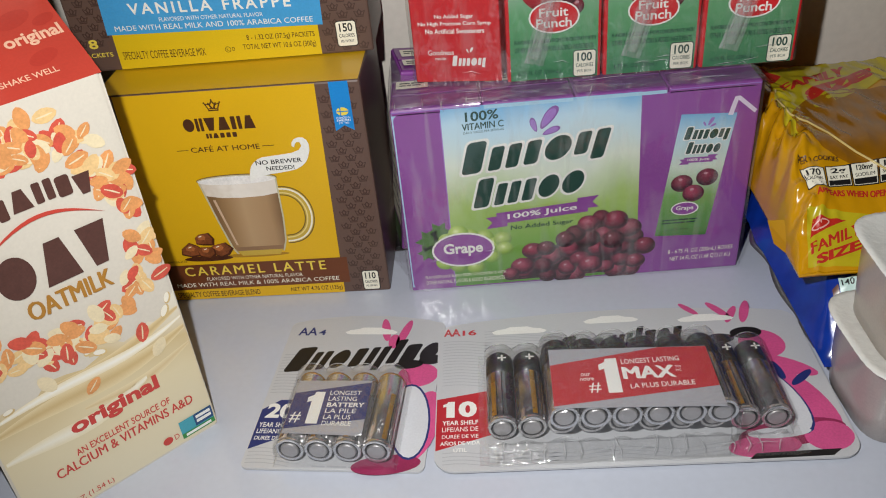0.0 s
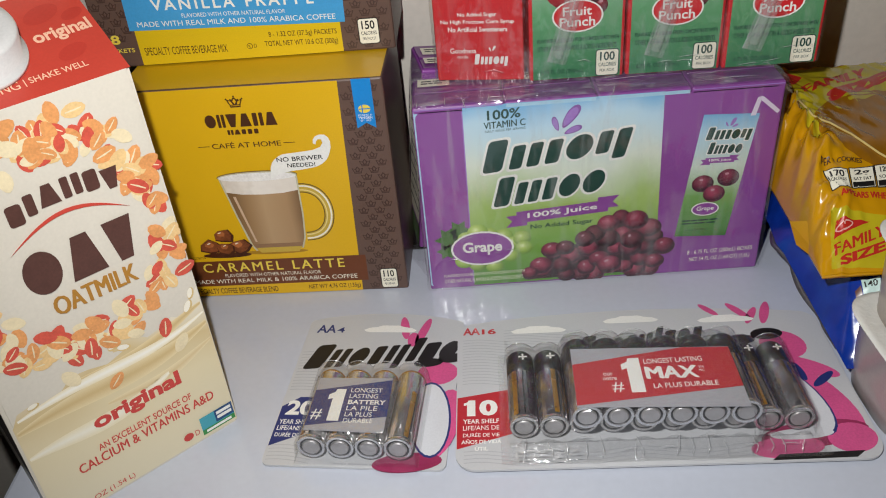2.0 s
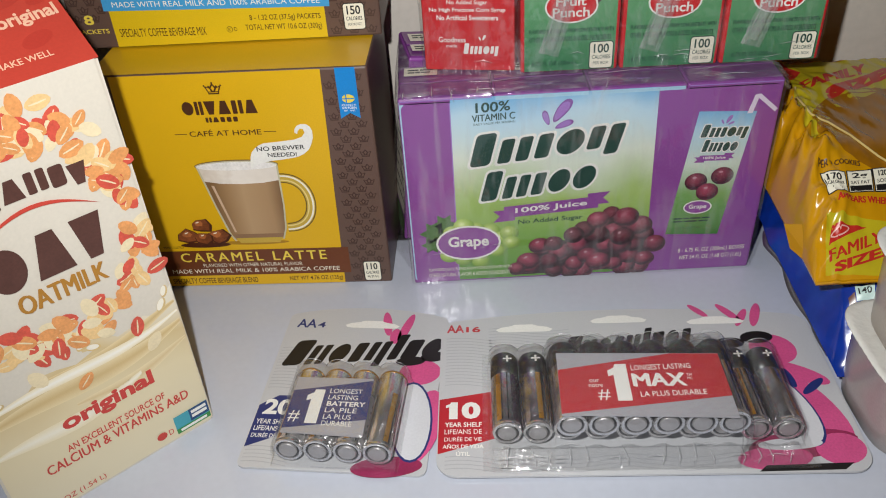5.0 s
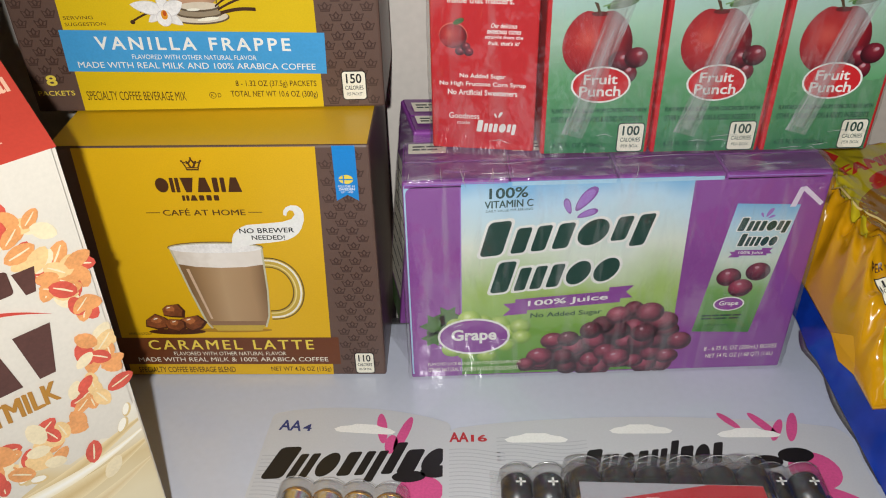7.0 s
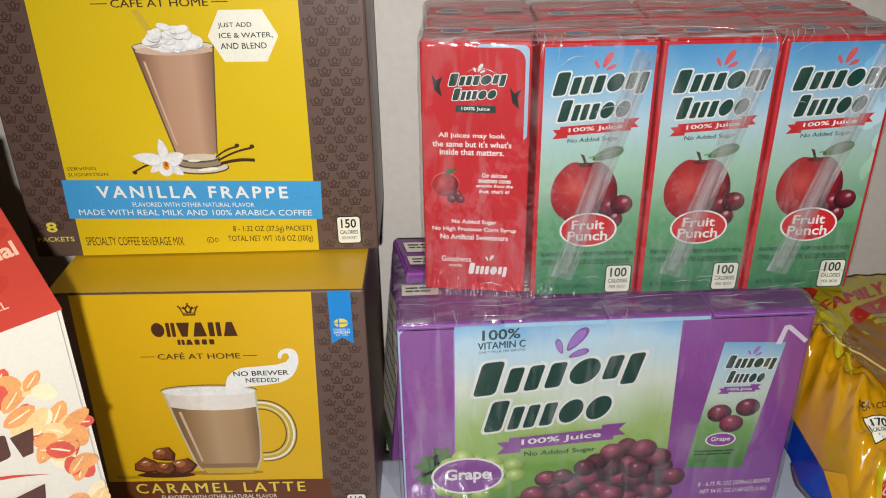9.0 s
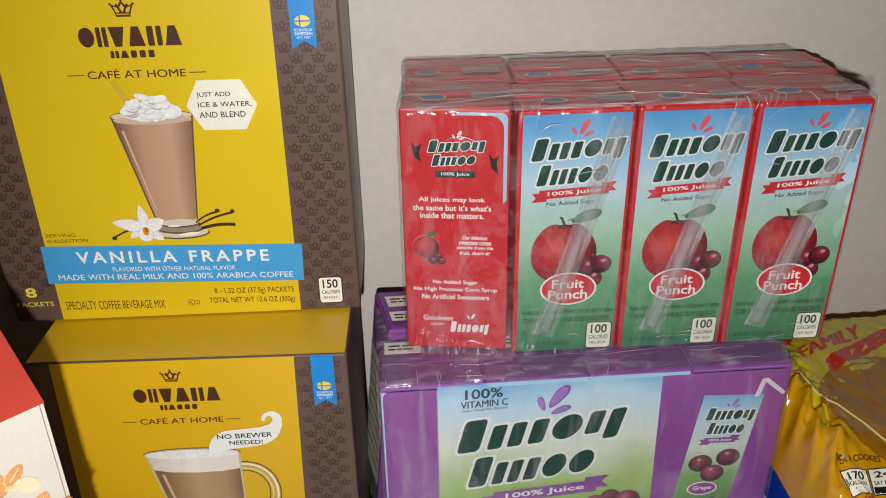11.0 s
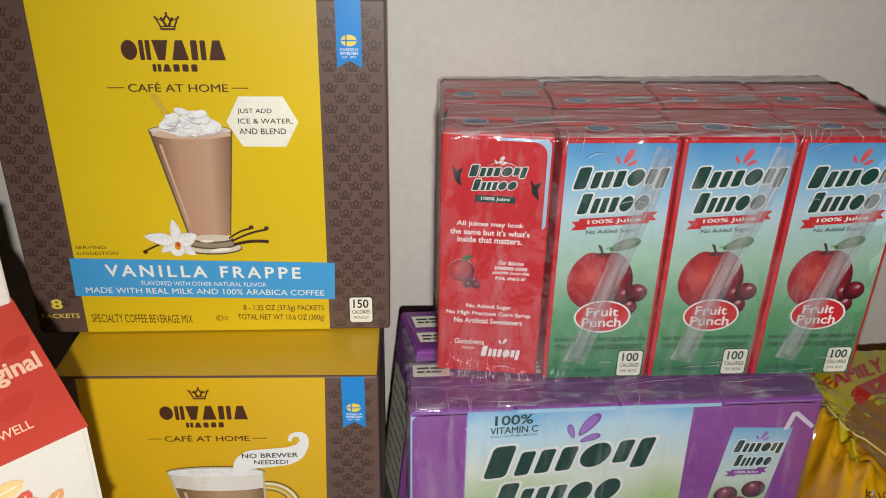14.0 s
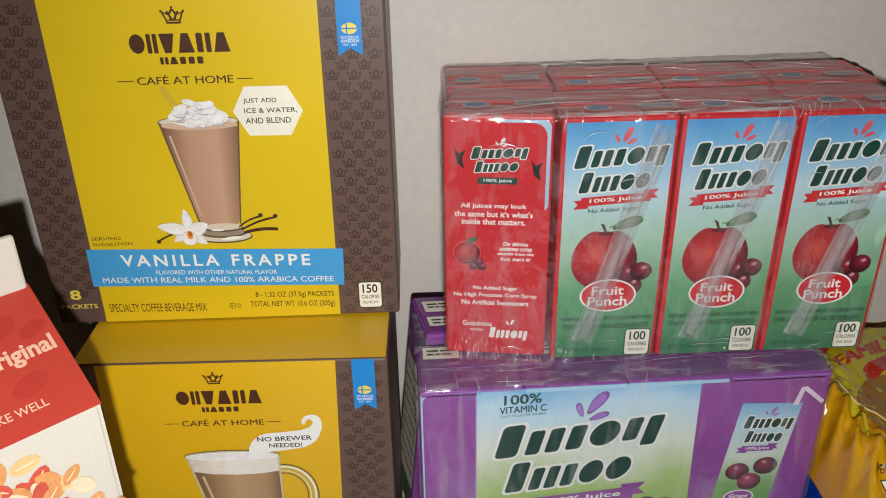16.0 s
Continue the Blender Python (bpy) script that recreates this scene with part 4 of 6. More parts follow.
for i, (cu, cv) in enumerate(((160, 62), (174, 65), (167, 55))):
    f.ell("red_grape", cu, cv, 6.2, 5.6, GRAPE, 4.5 + 0.1 * i)
    f.ell("grape_glint", cu - 1, cv + 2.6, 1.2, 0.8, GLINT, 4.55 + 0.1 * i, n=8)
f.ell("small_oval_rim", 163, 45, 8, 4.6, WHITE, 4.5)
f.ell("small_oval", 163, 45, 7.2, 3.9, PURPLE, 4.7)
f.text("Grape", 158, 43.2, 168, 46.9, WHITE, 4.9, 0.02)
f.bars(150.5, 37, 171, 38, GREEN, 4, (4, 3, 5, 4))
f.bars(150.5, 35, 170, 36, GREEN, 4, (3, 4, 3))
f.text("6.75 FL OZ (200mL)", 153, 30, 166, 31.6, GREEN, 4)
f.poly("straw_picture", [(181.5, 102.6), (184.3, 102.6), (186.2, 111.2), (195.8, 102.8), (197, 104.6), (187, 113.6), (184.2, 113.2)], mat("straw_white_print", S(226, 214, 232), 0.4), 3.6, "white bendy straw print")
f.text("8 - 6.75 FL OZ (200mL) BOXES", 155.5, 12.6, 194, 16.4, CREAM, 3, 0.004, slope=0.02)
f.text("NET 54 FL OZ (1.68 QT) (1.6L)", 157, 7.4, 193, 11.2, CREAM, 3, 0.004, slope=0.02)
side = Face(P, OUT @ pose(0, 0, 0, 90, 0, -90))
side.rect("nutrition_panel", -36, 16, -3, 92, CREAM, 1, 2, "white nutrition panel on the pack's end")
for i in range(9):
    side.bars(-34, 84 - 7.5 * i, -5, 85.3 - 7.5 * i, BLACK, 2, (5, 3, 2) if i % 2 else (3, 6))
side.rect("green_foot", -37, 0.5, -2, 14, LEAF, 1)
topf = Face(P, pose(0, 0, 0.1226))
for i in range(4):
    topf.text("Grape", i * 49.6 + 19, 4.0, i * 49.6 + 31, 7.4, LILAC, 6, 0.01)
    for j in (0, 1):
        if (i, j) == (0, 1):
            continue
        topf.rect("date_stamp", i * 49.6 + 3, 24 + 38.9 * j, i * 49.6 + 21, 34 + 38.9 * j, CREAM, 6)
        topf.bars(i * 49.6 + 5, 30 + 38.9 * j, i * 49.6 + 19, 31.5 + 38.9 * j, BLACK, 7, (4, 5))
        topf.bars(i * 49.6 + 5, 27 + 38.9 * j, i * 49.6 + 17, 28.5 + 38.9 * j, BLACK, 7, (3, 2, 4))
outf = Face(P, OUT @ pose(0, 0, 0.1226))
outf.rect("date_stamp", 4, 20, 22, 31, CREAM, 6)
outf.rect("date_stamp", 3, 6, 20, 15, CREAM, 6)
outf.bars(5, 11, 18, 12.4, BLACK, 7, (4, 5))
outf.bars(5, 8, 16, 9.4, BLACK, 7, (3, 4))
outf.bars(6, 27, 20, 28.5, BLACK, 7, (4, 5))
outf.bars(6, 24, 18, 25.5, BLACK, 7, (3, 2, 4))
shell("shrink_wrap", P, -0.0016, -0.0018, 0.0005, 0.1998, 0.079, 0.1238, WRAP2, 64, 0.0005, 3, "clear creased shrink wrap", topmat=WRAPTOP2)

PW = bpy.data.objects["shrink_wrap"]
for v in PW.data.vertices:
    k = max(0.0, min(1.0, (0.02 - v.co.x) / 0.02)) * max(0.0, min(1.0, (v.co.y - 0.012) / 0.028))
    v.co.x -= 0.0135 * k * max(0.0, 1 - v.co.z / 0.122)

# whitened so that the folds look bright where the plastic would glint
CREASE = film("film_crease", 0.3, 0.16, (0.998, 0.998, 0.998), 300, 0.2, gain=0.05, base=0.14)


def crease_lines(parent, paths, radius, name="film_crease"):
    """Glints of fine raised folds in clear plastic: thin whitish tubes added along short paths."""
    vs, fs = [], []
    for pts in paths:
        pts = [Vector(p) for p in pts]
        n0 = len(vs)
        for i, p in enumerate(pts):
            d = (pts[min(i + 1, len(pts) - 1)] - pts[max(i - 1, 0)]).normalized()
            a = d.orthogonal().normalized()
            b = d.cross(a)
            r = radius * (0.25 if i in (0, len(pts) - 1) else 1.0)
            vs += [p + r * (math.cos(k * math.pi / 3) * a + math.sin(k * math.pi / 3) * b) for k in range(6)]
        for i in range(len(pts) - 1):
            for k in range(6):
                m = n0 + 6 * i
                fs.append((m + k, m + (k + 1) % 6, m + 6 + (k + 1) % 6, m + 6 + k))
    return tagged(mesh_ob(name, vs, fs, CREASE, parent, "fine whitish lines added as glints of folds in the clear plastic", None, True), kind="stuff")


def over_edge(x, yf, zt, down, back, dx):
    """A fold that runs up the front and over the top edge."""
    return [(x, yf, zt - down), (x + 0.3 * dx, yf, zt - 0.4 * down), (x + 0.5 * dx, yf + 0.0006, zt - 0.0014), (x + 0.6 * dx, yf + 0.0016, zt - 0.0004), (x + 0.8 * dx, yf + 0.4 * back, zt + 0.0003), (x + dx, yf + back, zt + 0.0003)]


rng = random.Random(31)
paths = [over_edge(rng.uniform(0, 0.197), -0.0021, 0.1241, rng.uniform(0.002, 0.006), rng.uniform(0.003, 0.012), rng.uniform(-0.003, 0.003)) for _ in range(7)]
for _ in range(5):
    x, y, w = rng.uniform(0.002, 0.16), rng.uniform(0.001, 0.013), rng.uniform(0.008, 0.03)
    paths.append([(x, y, 0.1244), (x + 0.5 * w, y + rng.uniform(-0.002, 0.002), 0.1246), (x + w, y + rng.uniform(-0.003, 0.003), 0.1244)])
for _ in range(7):
    x, z, w = rng.uniform(0.003, 0.05), rng.uniform(0.008, 0.04), rng.uniform(0.003, 0.009)
    paths.append([(x, -0.0026, z), (x + 0.5 * w, -0.0029, z + 0.001), (x + w, -0.0026, z + rng.uniform(-0.001, 0.002))])
crease_lines(P, paths, 0.0002)

# red pack on top of the purple one
R0 = thing("juice_pack", "red shrink-wrapped fruit punch juice boxes on the purple pack", "juice pack", pose(0, 0, 0.1236), "juice packs")
RW, RD, RH = 0.0505, 0.0385, 0.122
SLEEVE = film("straw_sleeve", 0.13, 0.1, (0.99, 0.99, 0.99), 200, 0.9, stretch=(1, 1, 0.2), gain=0.2, base=0.09, dist=0.003, streak=0.42, fine=(9, 1, 0.7))
STRAWFILM = film("straw_plastic", 0.17, 0.1, (0.995, 0.995, 0.995), 300, 0.3, gain=0.15, base=0.06)


def punch_box(m, kind):
    b = box_body(R0, m, RW if kind else 0.0482, RD, RH, RED, REDTOP)
    f = Face(b, front())
    if kind == 0:
        f.rect("white_edge", 24, 78, 47.0, 120.6, mat("pale_blue_edge", S(170, 200, 222), 0.4), 1, 3)
        f.rect("red_panel", 0.8, 0.6, 45.4, 119.2, RED, 2, 6, "plain red printed side panel")
        juice_mark(f, 11.5, 96, 37, 108.5, GREEN, WHITE, WHITE, 3, 0.06)
        for cu, cv in ((7.6, 103), (41.5, 98)):
            f.poly("dancing_shape", [(cu - 2.6, cv + 4.5), (cu - 0.6, cv + 1.6), (cu + 2.4, cv + 3.5), (cu + 0.9, cv - 0.4), (cu + 1.8, cv - 5.5), (cu - 1.4, cv - 2.6), (cu - 1.9, cv + 0.6)], BLACK, 4)
        f.rect("dark_banner", 15.5, 90.6, 33, 93.8, GREEN, 4)
        f.text("100% Juice", 18, 91.2, 30.5, 93.2, WHITE, 5, 0.02)
        for i, s in enumerate(("All juices may look", "the same but it's what's", "inside that matters.")):
            wd = (30, 35.5, 29)[i]
            f.text(s, 22.6 - wd / 2, 78.2 - 3.8 * i, 22.6 + wd / 2, 81.2 - 3.8 * i, WHITE, 4, 0.02)
        f.ell("apple", 10.5, 56, 6.4, 6, mat("pale_apple_edge_print", S(226, 120, 104), 0.4), 3.8)
        f.ell("apple", 10.5, 55.8, 6.2, 5.7, APPLE, 4)
        f.ell("apple_leaf", 13, 62.6, 2.6, 1.2, LEAF, 5, 25)
        for cu, cv in ((13.5, 49), (17.4, 48.8), (16, 51.2)):
            f.ell("berry", cu, cv, 2.2, 2.0, CHERRY, 5 + cu * 0.01)
        for i, s in enumerate(("Our delicious", "sweetness comes", "straight from the", "fruit, that's it!")):
            wd = (11.5, 15, 17, 14)[i]
            f.text(s, 33 - wd / 2, 60 - 2.7 * i, 33 + wd / 2, 62.2 - 2.7 * i, WHITE, 4, 0.022, 0.25)
        for i, s in enumerate(("No Added Sugar", "No High Fructose Corn Syrup", "No Artificial Sweeteners")):
            wd = (21, 39.5, 32)[i]
            f.text(s, 23.8 - wd / 2, 35.8 - 3.9 * i, 23.8 + wd / 2, 38.6 - 3.9 * i, WHITE, 4, 0.022)
        f.text("Goodness", 8.2, 16, 22.5, 19, WHITE, 4, 0.012)
        f.text("made", 12, 13.2, 18, 15, WHITE, 4)
        f.marks(20.5, 9.6, 39.5, 15.6, LOGO1, WHITE, 4, 0.15)
        f.swarm("sprig", PETAL, [(30, 18, 1.1, 0.4), (32, 18.6, 1.5, -0.5)], WHITE, 4)
        return b
    f.rect("picture_panel", 2.0, 0.6, 48.8, 120.2, PUNCHFACE, 1, 0, "sky-blue to green picture panel")
    juice_mark(f, 4.5, 87.5, 46, 110.5, GREEN, WHITE, PINKRED, 2, 0.06)
    banner(f, 10, 82.2, 41, 86.4, "100% Juice", RED, 4, 0.06)
    f.text("No Added Sugar", 13.5, 77.8, 36, 80.4, GREEN, 4, 0.01, slope=0.05)
    f.poly("apple", [(22.5 + 15.2 * math.cos(a) * (1 - 0.06 * math.sin(a)), 54.2 + 16.2 * math.sin(a) - 2.6 * math.exp(-((a - math.pi / 2) / 0.3) ** 2)) for a in (2 * math.pi * i / 48 for i in range(48))], APPLE, 2.2, "red apple print")
    f.ell("apple_hollow", 22.5, 67.4, 3.6, 1.1, mat("apple_hollow_print", S(104, 30, 30), 0.4), 2.6)
    f.poly("apple_stem", [(22, 67.5), (23, 67.5), (21.4, 72), (19.6, 72.6)], STEM, 2.8)
    f.swarm("apple_leaf", PETAL, [(31, 72.6, 6.4, -1.25)], LEAF, 2.9)
    f.poly("leaf_rib", [(23.5, 70.2), (38, 74.4), (38, 74.8), (23.5, 70.9)], mat("pale_leaf_print", S(120, 152, 92), 0.4), 3.0)
    for i, (cu, cv) in enumerate(((36, 40), (33, 46), (40, 47.5))):
        f.ell("berry", cu, cv, 5.2, 4.8, CHERRY, 3 + 0.2 * i)
        f.ell("berry_glint", cu + 1.6, cv + 2, 1.0, 0.8, GLINT, 3.1 + 0.2 * i, n=8)
    f.ell("flavour_oval_rim", 25.6, 35, 13.4, 8.8, WHITE, 4)
    f.ell("flavour_oval", 25.6, 35, 12.5, 8, RED, 4.2, label="red oval flavour badge")
    f.text("Fruit", 17.8, 35.2, 33, 40, WHITE, 4.4, 0.02)
    f.text("Punch", 16.2, 29.4, 34.8, 34.4, WHITE, 4.4, 0.02)
    f.text("FLAVORED JUICE BLEND FROM CONCENTRATE WITH", 4.5, 20.6, 47.5, 23.4, GREEN, 2, 0.016)
    f.text("OTHER NATURAL FLAVORS & ADDED INGREDIENTS", 4.5, 16.6, 46.5, 19.4, GREEN, 2, 0.016)
    calories(f, 36, 1.2, 11.6, 14.2, "100", "PER BOX", GREEN)
    f.text("6.75 FL OZ (200mL)", 6, 3, 29, 6, GREEN, 2, 0.004)
    # the wrapped straw glued slantwise on the face
    n, L = 10, 0.105
    vs = [(0.0026 * math.cos(math.pi * i / n), -0.0024 * math.sin(math.pi * i / n), z) for z in (-L / 2, L / 2) for i in range(n + 1)]
    q = Vector((0.026, 0, 0.0925))
    m = Matrix.Translation((0.0295, -0.0008, 0.064)) @ pose(0, 0, 0, 0, math.degrees(math.atan2(q.x, q.z)), 0)
    mesh_ob("straw", vs, [(i, i + 1, n + 2 + i, n + 1 + i) for i in range(n)], STRAWFILM, b, "thin clear straw in its wrapper", m, True)
    rows = 26
    vs = [(x, -0.0005 - 0.0009 * abs(noise.noise(Vector((x * 900, z * 130, 3.0)))), z) for z in (-0.056 + 0.112 * i / rows for i in range(rows + 1)) for x in (-0.0052, -0.0036, -0.0018, 0.0, 0.0018, 0.0036, 0.0052)]
    mesh_ob("straw_wrapper", vs, [(7 * j + i, 7 * j + i + 1, 7 * j + i + 8, 7 * j + i + 7) for j in range(rows) for i in range(6)], SLEEVE, b, "crinkled clear straw sleeve", m, True)
    return b


punch_box(pose(-0.038, 0.4485, 0, 0, 0, -9.6), 0)
for i in range(3):
    punch_box(pose(0.0122 + 0.0516 * i, 0.4375 - 0.0012 * i, 0, 0, 0, -1.2), 1)
for i in range(4):
    box_body(R0, pose(-0.0335 + 0.0516 * i, 0.4875 - 0.0016 * i - 0.004 * (i > 0), 0, 0, 0, -2.0), RW, RD * 0.97, RH, RED, REDTOP)
tf = Face(R0, pose(0, 0, RH + 0.0009))
BLUEDOT = mat("blue_seal_print", S(84, 124, 178), 0.4)
for i in range(4):
    u, v = -33.5 + 51.6 * i, (448 if i == 0 else 437.5)
    for dv in (0, 40):
        tf.ell("round_seal", u + 11, v + 9 + dv, 6, 4.2, CREAM, 6)
        tf.ell("round_seal_ring", u + 11, v + 9 + dv, 5, 3.4, BLUEDOT, 7)
        tf.rect("date_stamp", u + 28, v + 6 + dv, u + 46, v + 14 + dv, mat("faded_stamp_print", S(206, 170, 170), 0.4), 6)
        tf.bars(u + 30, v + 9 + dv, u + 44, v + 10.4 + dv, BLUEDOT, 7, (4, 5, 3))
W = shell("shrink_wrap", R0, -0.0394, 0.4342, 0.0004, 0.1676, 0.5235, RH + 0.0020, WRAP, 64, 0.0005, 11, "clear creased shrink wrap")
for v in W.data.vertices:
    k = max(0.0, min(1.0, (0.012 - v.co.x) / 0.052))
    fr = max(0.0, min(1.0, (0.50 - v.co.y) / 0.066))
    v.co.y += 0.0085 * k * fr
    v.co.x += 0.0055 * k * (1 - fr)

rng = random.Random(77)


def front_y(x):
    return 0.4335 + 0.0088 * max(0.0, min(1.0, (0.012 - x) / 0.052))


paths = []
for _ in range(18):
    x = rng.choice((rng.uniform(-0.036, 0.164), rng.choice((0.0115, 0.063, 0.115, -0.036, 0.164)) + rng.gauss(0, 0.004)))
    paths.append(over_edge(x, front_y(x), RH + 0.003, rng.uniform(0.002, 0.009), rng.uniform(0.002, 0.01), rng.uniform(-0.004, 0.004)))
for _ in range(5):
    x, z, w = rng.uniform(-0.034, 0.14), RH - abs(rng.gauss(0, 0.028)), rng.uniform(0.004, 0.02)
    up = rng.uniform(-0.25, 0.45)
    paths.append([(x + w * t, front_y(x + w * t) - 0.0006, z + up * w * t + 0.18 * w * math.sin(math.pi * t)) for t in (0, 0.25, 0.5, 0.75, 1)])
for _ in range(9):
    x, w = rng.uniform(-0.036, 0.15), rng.uniform(0.003, 0.012)
    z = rng.uniform(0.001, 0.012)
    paths.append([(x, front_y(x) - 0.0006, z), (x + 0.5 * w, front_y(x) - 0.001, z + 0.0008), (x + w, front_y(x + w) - 0.0006, z + rng.uniform(-0.002, 0.002))])
for _ in range(14):
    x, y, w = rng.uniform(-0.032, 0.15), rng.uniform(0.442, 0.52), rng.uniform(0.008, 0.045)
    dy = rng.uniform(-0.25, 0.25) * w
    paths.append([(x + w * t, min(0.5225, y + dy * t + 0.002 * math.sin(5 * t + x * 90)), RH + 0.0031) for t in (0, 0.2, 0.4, 0.6, 0.8, 1) if x + w * t < 0.168])
crease_lines(R0, [q for q in paths if len(q) > 2], 0.0002)

# ---- oat drink carton ----
OATWHITE = mat("white_carton_board", S(214, 205, 190), 0.38, var=0.05, scale=20, bump=0.06, bscale=700)
CORAL = mat("coral_print", S(196, 69, 55), 0.36, var=0.07, scale=30)
OATFLAKES = [mat("flake_orange_print", S(222, 152, 92), 0.4, var=0.2, scale=150), mat("flake_tan_print", S(230, 192, 134), 0.4, var=0.15, scale=150),
             mat("flake_red_print", S(206, 84, 66), 0.4, var=0.2, scale=150), mat("flake_cream_print", S(230, 212, 174), 0.4, var=0.1, scale=150)]
MILK = grad("oat_milk_print", [(0, S(228, 216, 186)), (0.5, S(226, 210, 172)), (0.75, S(210, 186, 138)), (1, S(228, 220, 202))], 1, 0.0, 0.085, cloud=0.45, cscale=22)
MILKLIGHT = mat("milk_highlight_print", S(240, 232, 214), 0.4, var=0.05)
MILKSHADE = mat("milk_shade_print", S(206, 178, 124), 0.4, var=0.15, scale=60)
COCOA = mat("cocoa_print", S(86, 54, 46), 0.4, var=0.2, scale=220)
OCHRE = mat("ochre_print", S(172, 120, 44), 0.4)
W0, SH, RG, FT = 0.0955, 0.190, 0.2155, 0.2345
O = thing("oat_drink_carton", "tall white gable-top oat drink carton with coral top, on the worktop", "carton",
          pose(-0.1535, 0.3195, 0, 0, 0, 40.7) @ pose(-W0, 0, 0))
e = 0.0012
vs = [(0, 0, 0), (W0, 0, 0), (W0, W0, 0), (0, W0, 0), (0, 0, SH), (W0, 0, SH), (W0, W0, SH), (0, W0, SH)]
bm = bmesh.new()
bvs = [bm.verts.new(v) for v in vs]
for q in ((3, 2, 1, 0), (0, 1, 5, 4), (1, 2, 6, 5), (2, 3, 7, 6), (3, 0, 4, 7)):
    bm.faces.new([bvs[i] for i in q])
bmesh.ops.bevel(bm, geom=[x for x in bm.edges if abs(x.verts[0].co.z - x.verts[1].co.z) > 0.1], offset=0.0018, segments=2, affect="EDGES")
part("carton_body", bm, OATWHITE, O)
hm = W0 / 2
gv = [(0, 0, SH), (W0, 0, SH), (W0, W0, SH), (0, W0, SH), (0, hm, RG), (W0, hm, RG), (0.024, hm, RG - 0.004), (W0 - 0.024, hm, RG - 0.004)]
mesh_ob("gable_top", gv, [(0, 1, 5, 4), (2, 3, 4, 5), (0, 4, 6), (4, 3, 6), (0, 6, 3), (1, 7, 5), (5, 7, 2), (1, 2, 7)], CORAL, O, "coral red folded gable")
part("top_fin", box_bm(0.0006, hm - 0.0014, RG - 0.002, W0 - 0.0006, hm + 0.0014, FT, 0.0011, 2), OATWHITE, O, "white sealed fin along the ridge")
slope = math.degrees(math.atan2(RG - SH, hm))
gf = Face(O, pose(0, 0, SH, slope, 0, 0))
gf.text("original", 69.5, 23.5, 93, 32, mat("pale_coral_print", S(240, 190, 160), 0.4), 2, 0.03, 0, 0.02)
gf.text("| SHAKE WELL", 57, 6.2, 82, 10.2, MATS["pale_coral_print"], 2, 0.01)
gf.text("CAP IS MISSING", 20, 6.2, 55, 10.2, MATS["pale_coral_print"], 2, 0.01)
DARKCORAL = mat("dark_coral_print", S(188, 62, 50), 0.38)
for cu, cv, r in ((78, 40, 8), (89, 36, 5), (80, 16.5, 6.5)):
    gf.ell("bean_shape", cu, cv, r, r * 0.55, DARKCORAL, 1, 20)
cap_m = pose(0, 0, SH, slope, 0, 0) @ pose(0.047, 0.027, 0.0002)
cv_, cf_ = lathe([(0.0188, 0), (0.0188, 0.002), (0.0168, 0.0024), (0.0168, 0.0135), (0.0161, 0.0149), (0.0128, 0.0154)], 40)
mesh_ob("screw_cap", cv_, cf_, mat("white_cap_plastic", S(214, 211, 208), 0.3), O, "white ribbed plastic screw cap", cap_m, True)
f = Face(O, front())
f.poly("milk_splash", [(1.2, 1), (94.6, 1), (94.6, 84), (91, 80), (88, 73), (84, 72), (79, 75), (74, 72.5), (66, 71), (60, 76), (55, 80), (49, 77), (50, 72), (56, 71), (46, 68), (38, 70), (30, 71), (24, 66), (15, 63), (10, 67), (5, 66), (1.2, 60)], MILK, 1, "cream-coloured printed splash of oat drink")
def swoosh(spine, width, c0, c1, layer, steps=7):
    """A soft printed fold: nested bands that run from one tone to another, thinning to their ends."""
    for k in range(steps):
        w, t = width * (1 - k / steps), k / (steps - 1)
        mt = mat("milk_tone_%d_%d" % (layer * 10, k), S(*(a + (b - a) * t for a, b in zip(c0, c1))), 0.4, var=0.03)
        m = len(spine) - 1
        edge = lambda sg: [(u, v + sg * w * math.sin(math.pi * (0.08 + 0.84 * i / m))) for i, (u, v) in enumerate(spine)]
        f.poly("milk_fold", edge(-1) + edge(1)[::-1], mt, layer + 0.06 * k)


wave = lambda a, b, v, amp, ph, n=18: [(a + (b - a) * i / n, v + amp * math.sin(ph + 5.2 * i / n) + 0.11 * (b - a) * (i / n) ** 2) for i in range(n + 1)]
swoosh(wave(2, 94, 55, 2.5, 0.6), 5.0, (228, 208, 164), (208, 180, 128), 2)
swoosh(wave(4, 94, 61.5, 2.6, 0.4), 2.6, (236, 222, 190), (246, 240, 226), 2.6)
swoosh(wave(30, 94, 66, 2.0, 2.4), 3.2, (226, 204, 158), (204, 176, 124), 2.2)
swoosh(wave(2, 70, 40, 2.0, 1.2), 4.2, (236, 222, 188), (244, 236, 216), 2.4)
swoosh(wave(40, 94, 47, 1.6, 2.0), 3.0, (230, 212, 172), (218, 194, 148), 2.1)
for u, v, r, turn in ((52, 76, 4.2, 30), (55, 72, 3.2, -20), (88, 76, 3.6, 60), (91, 82, 3.0, 70), (12, 66, 2.6, 10)):
    f.ell("milk_drop", u, v, r, 0.55 * r, MILKSHADE, 3.02, turn)
    f.ell("milk_drop_light", u - 0.3, v + 0.4, 0.84 * r, 0.4 * r, MILKLIGHT, 3.1, turn)
rng = random.Random(21)
FLAKE = [(math.cos(2 * math.pi * i / 12) * (1 + 0.12 * math.cos(4 * math.pi * i / 12)), 0.68 * math.sin(2 * math.pi * i / 12)) for i in range(12)]
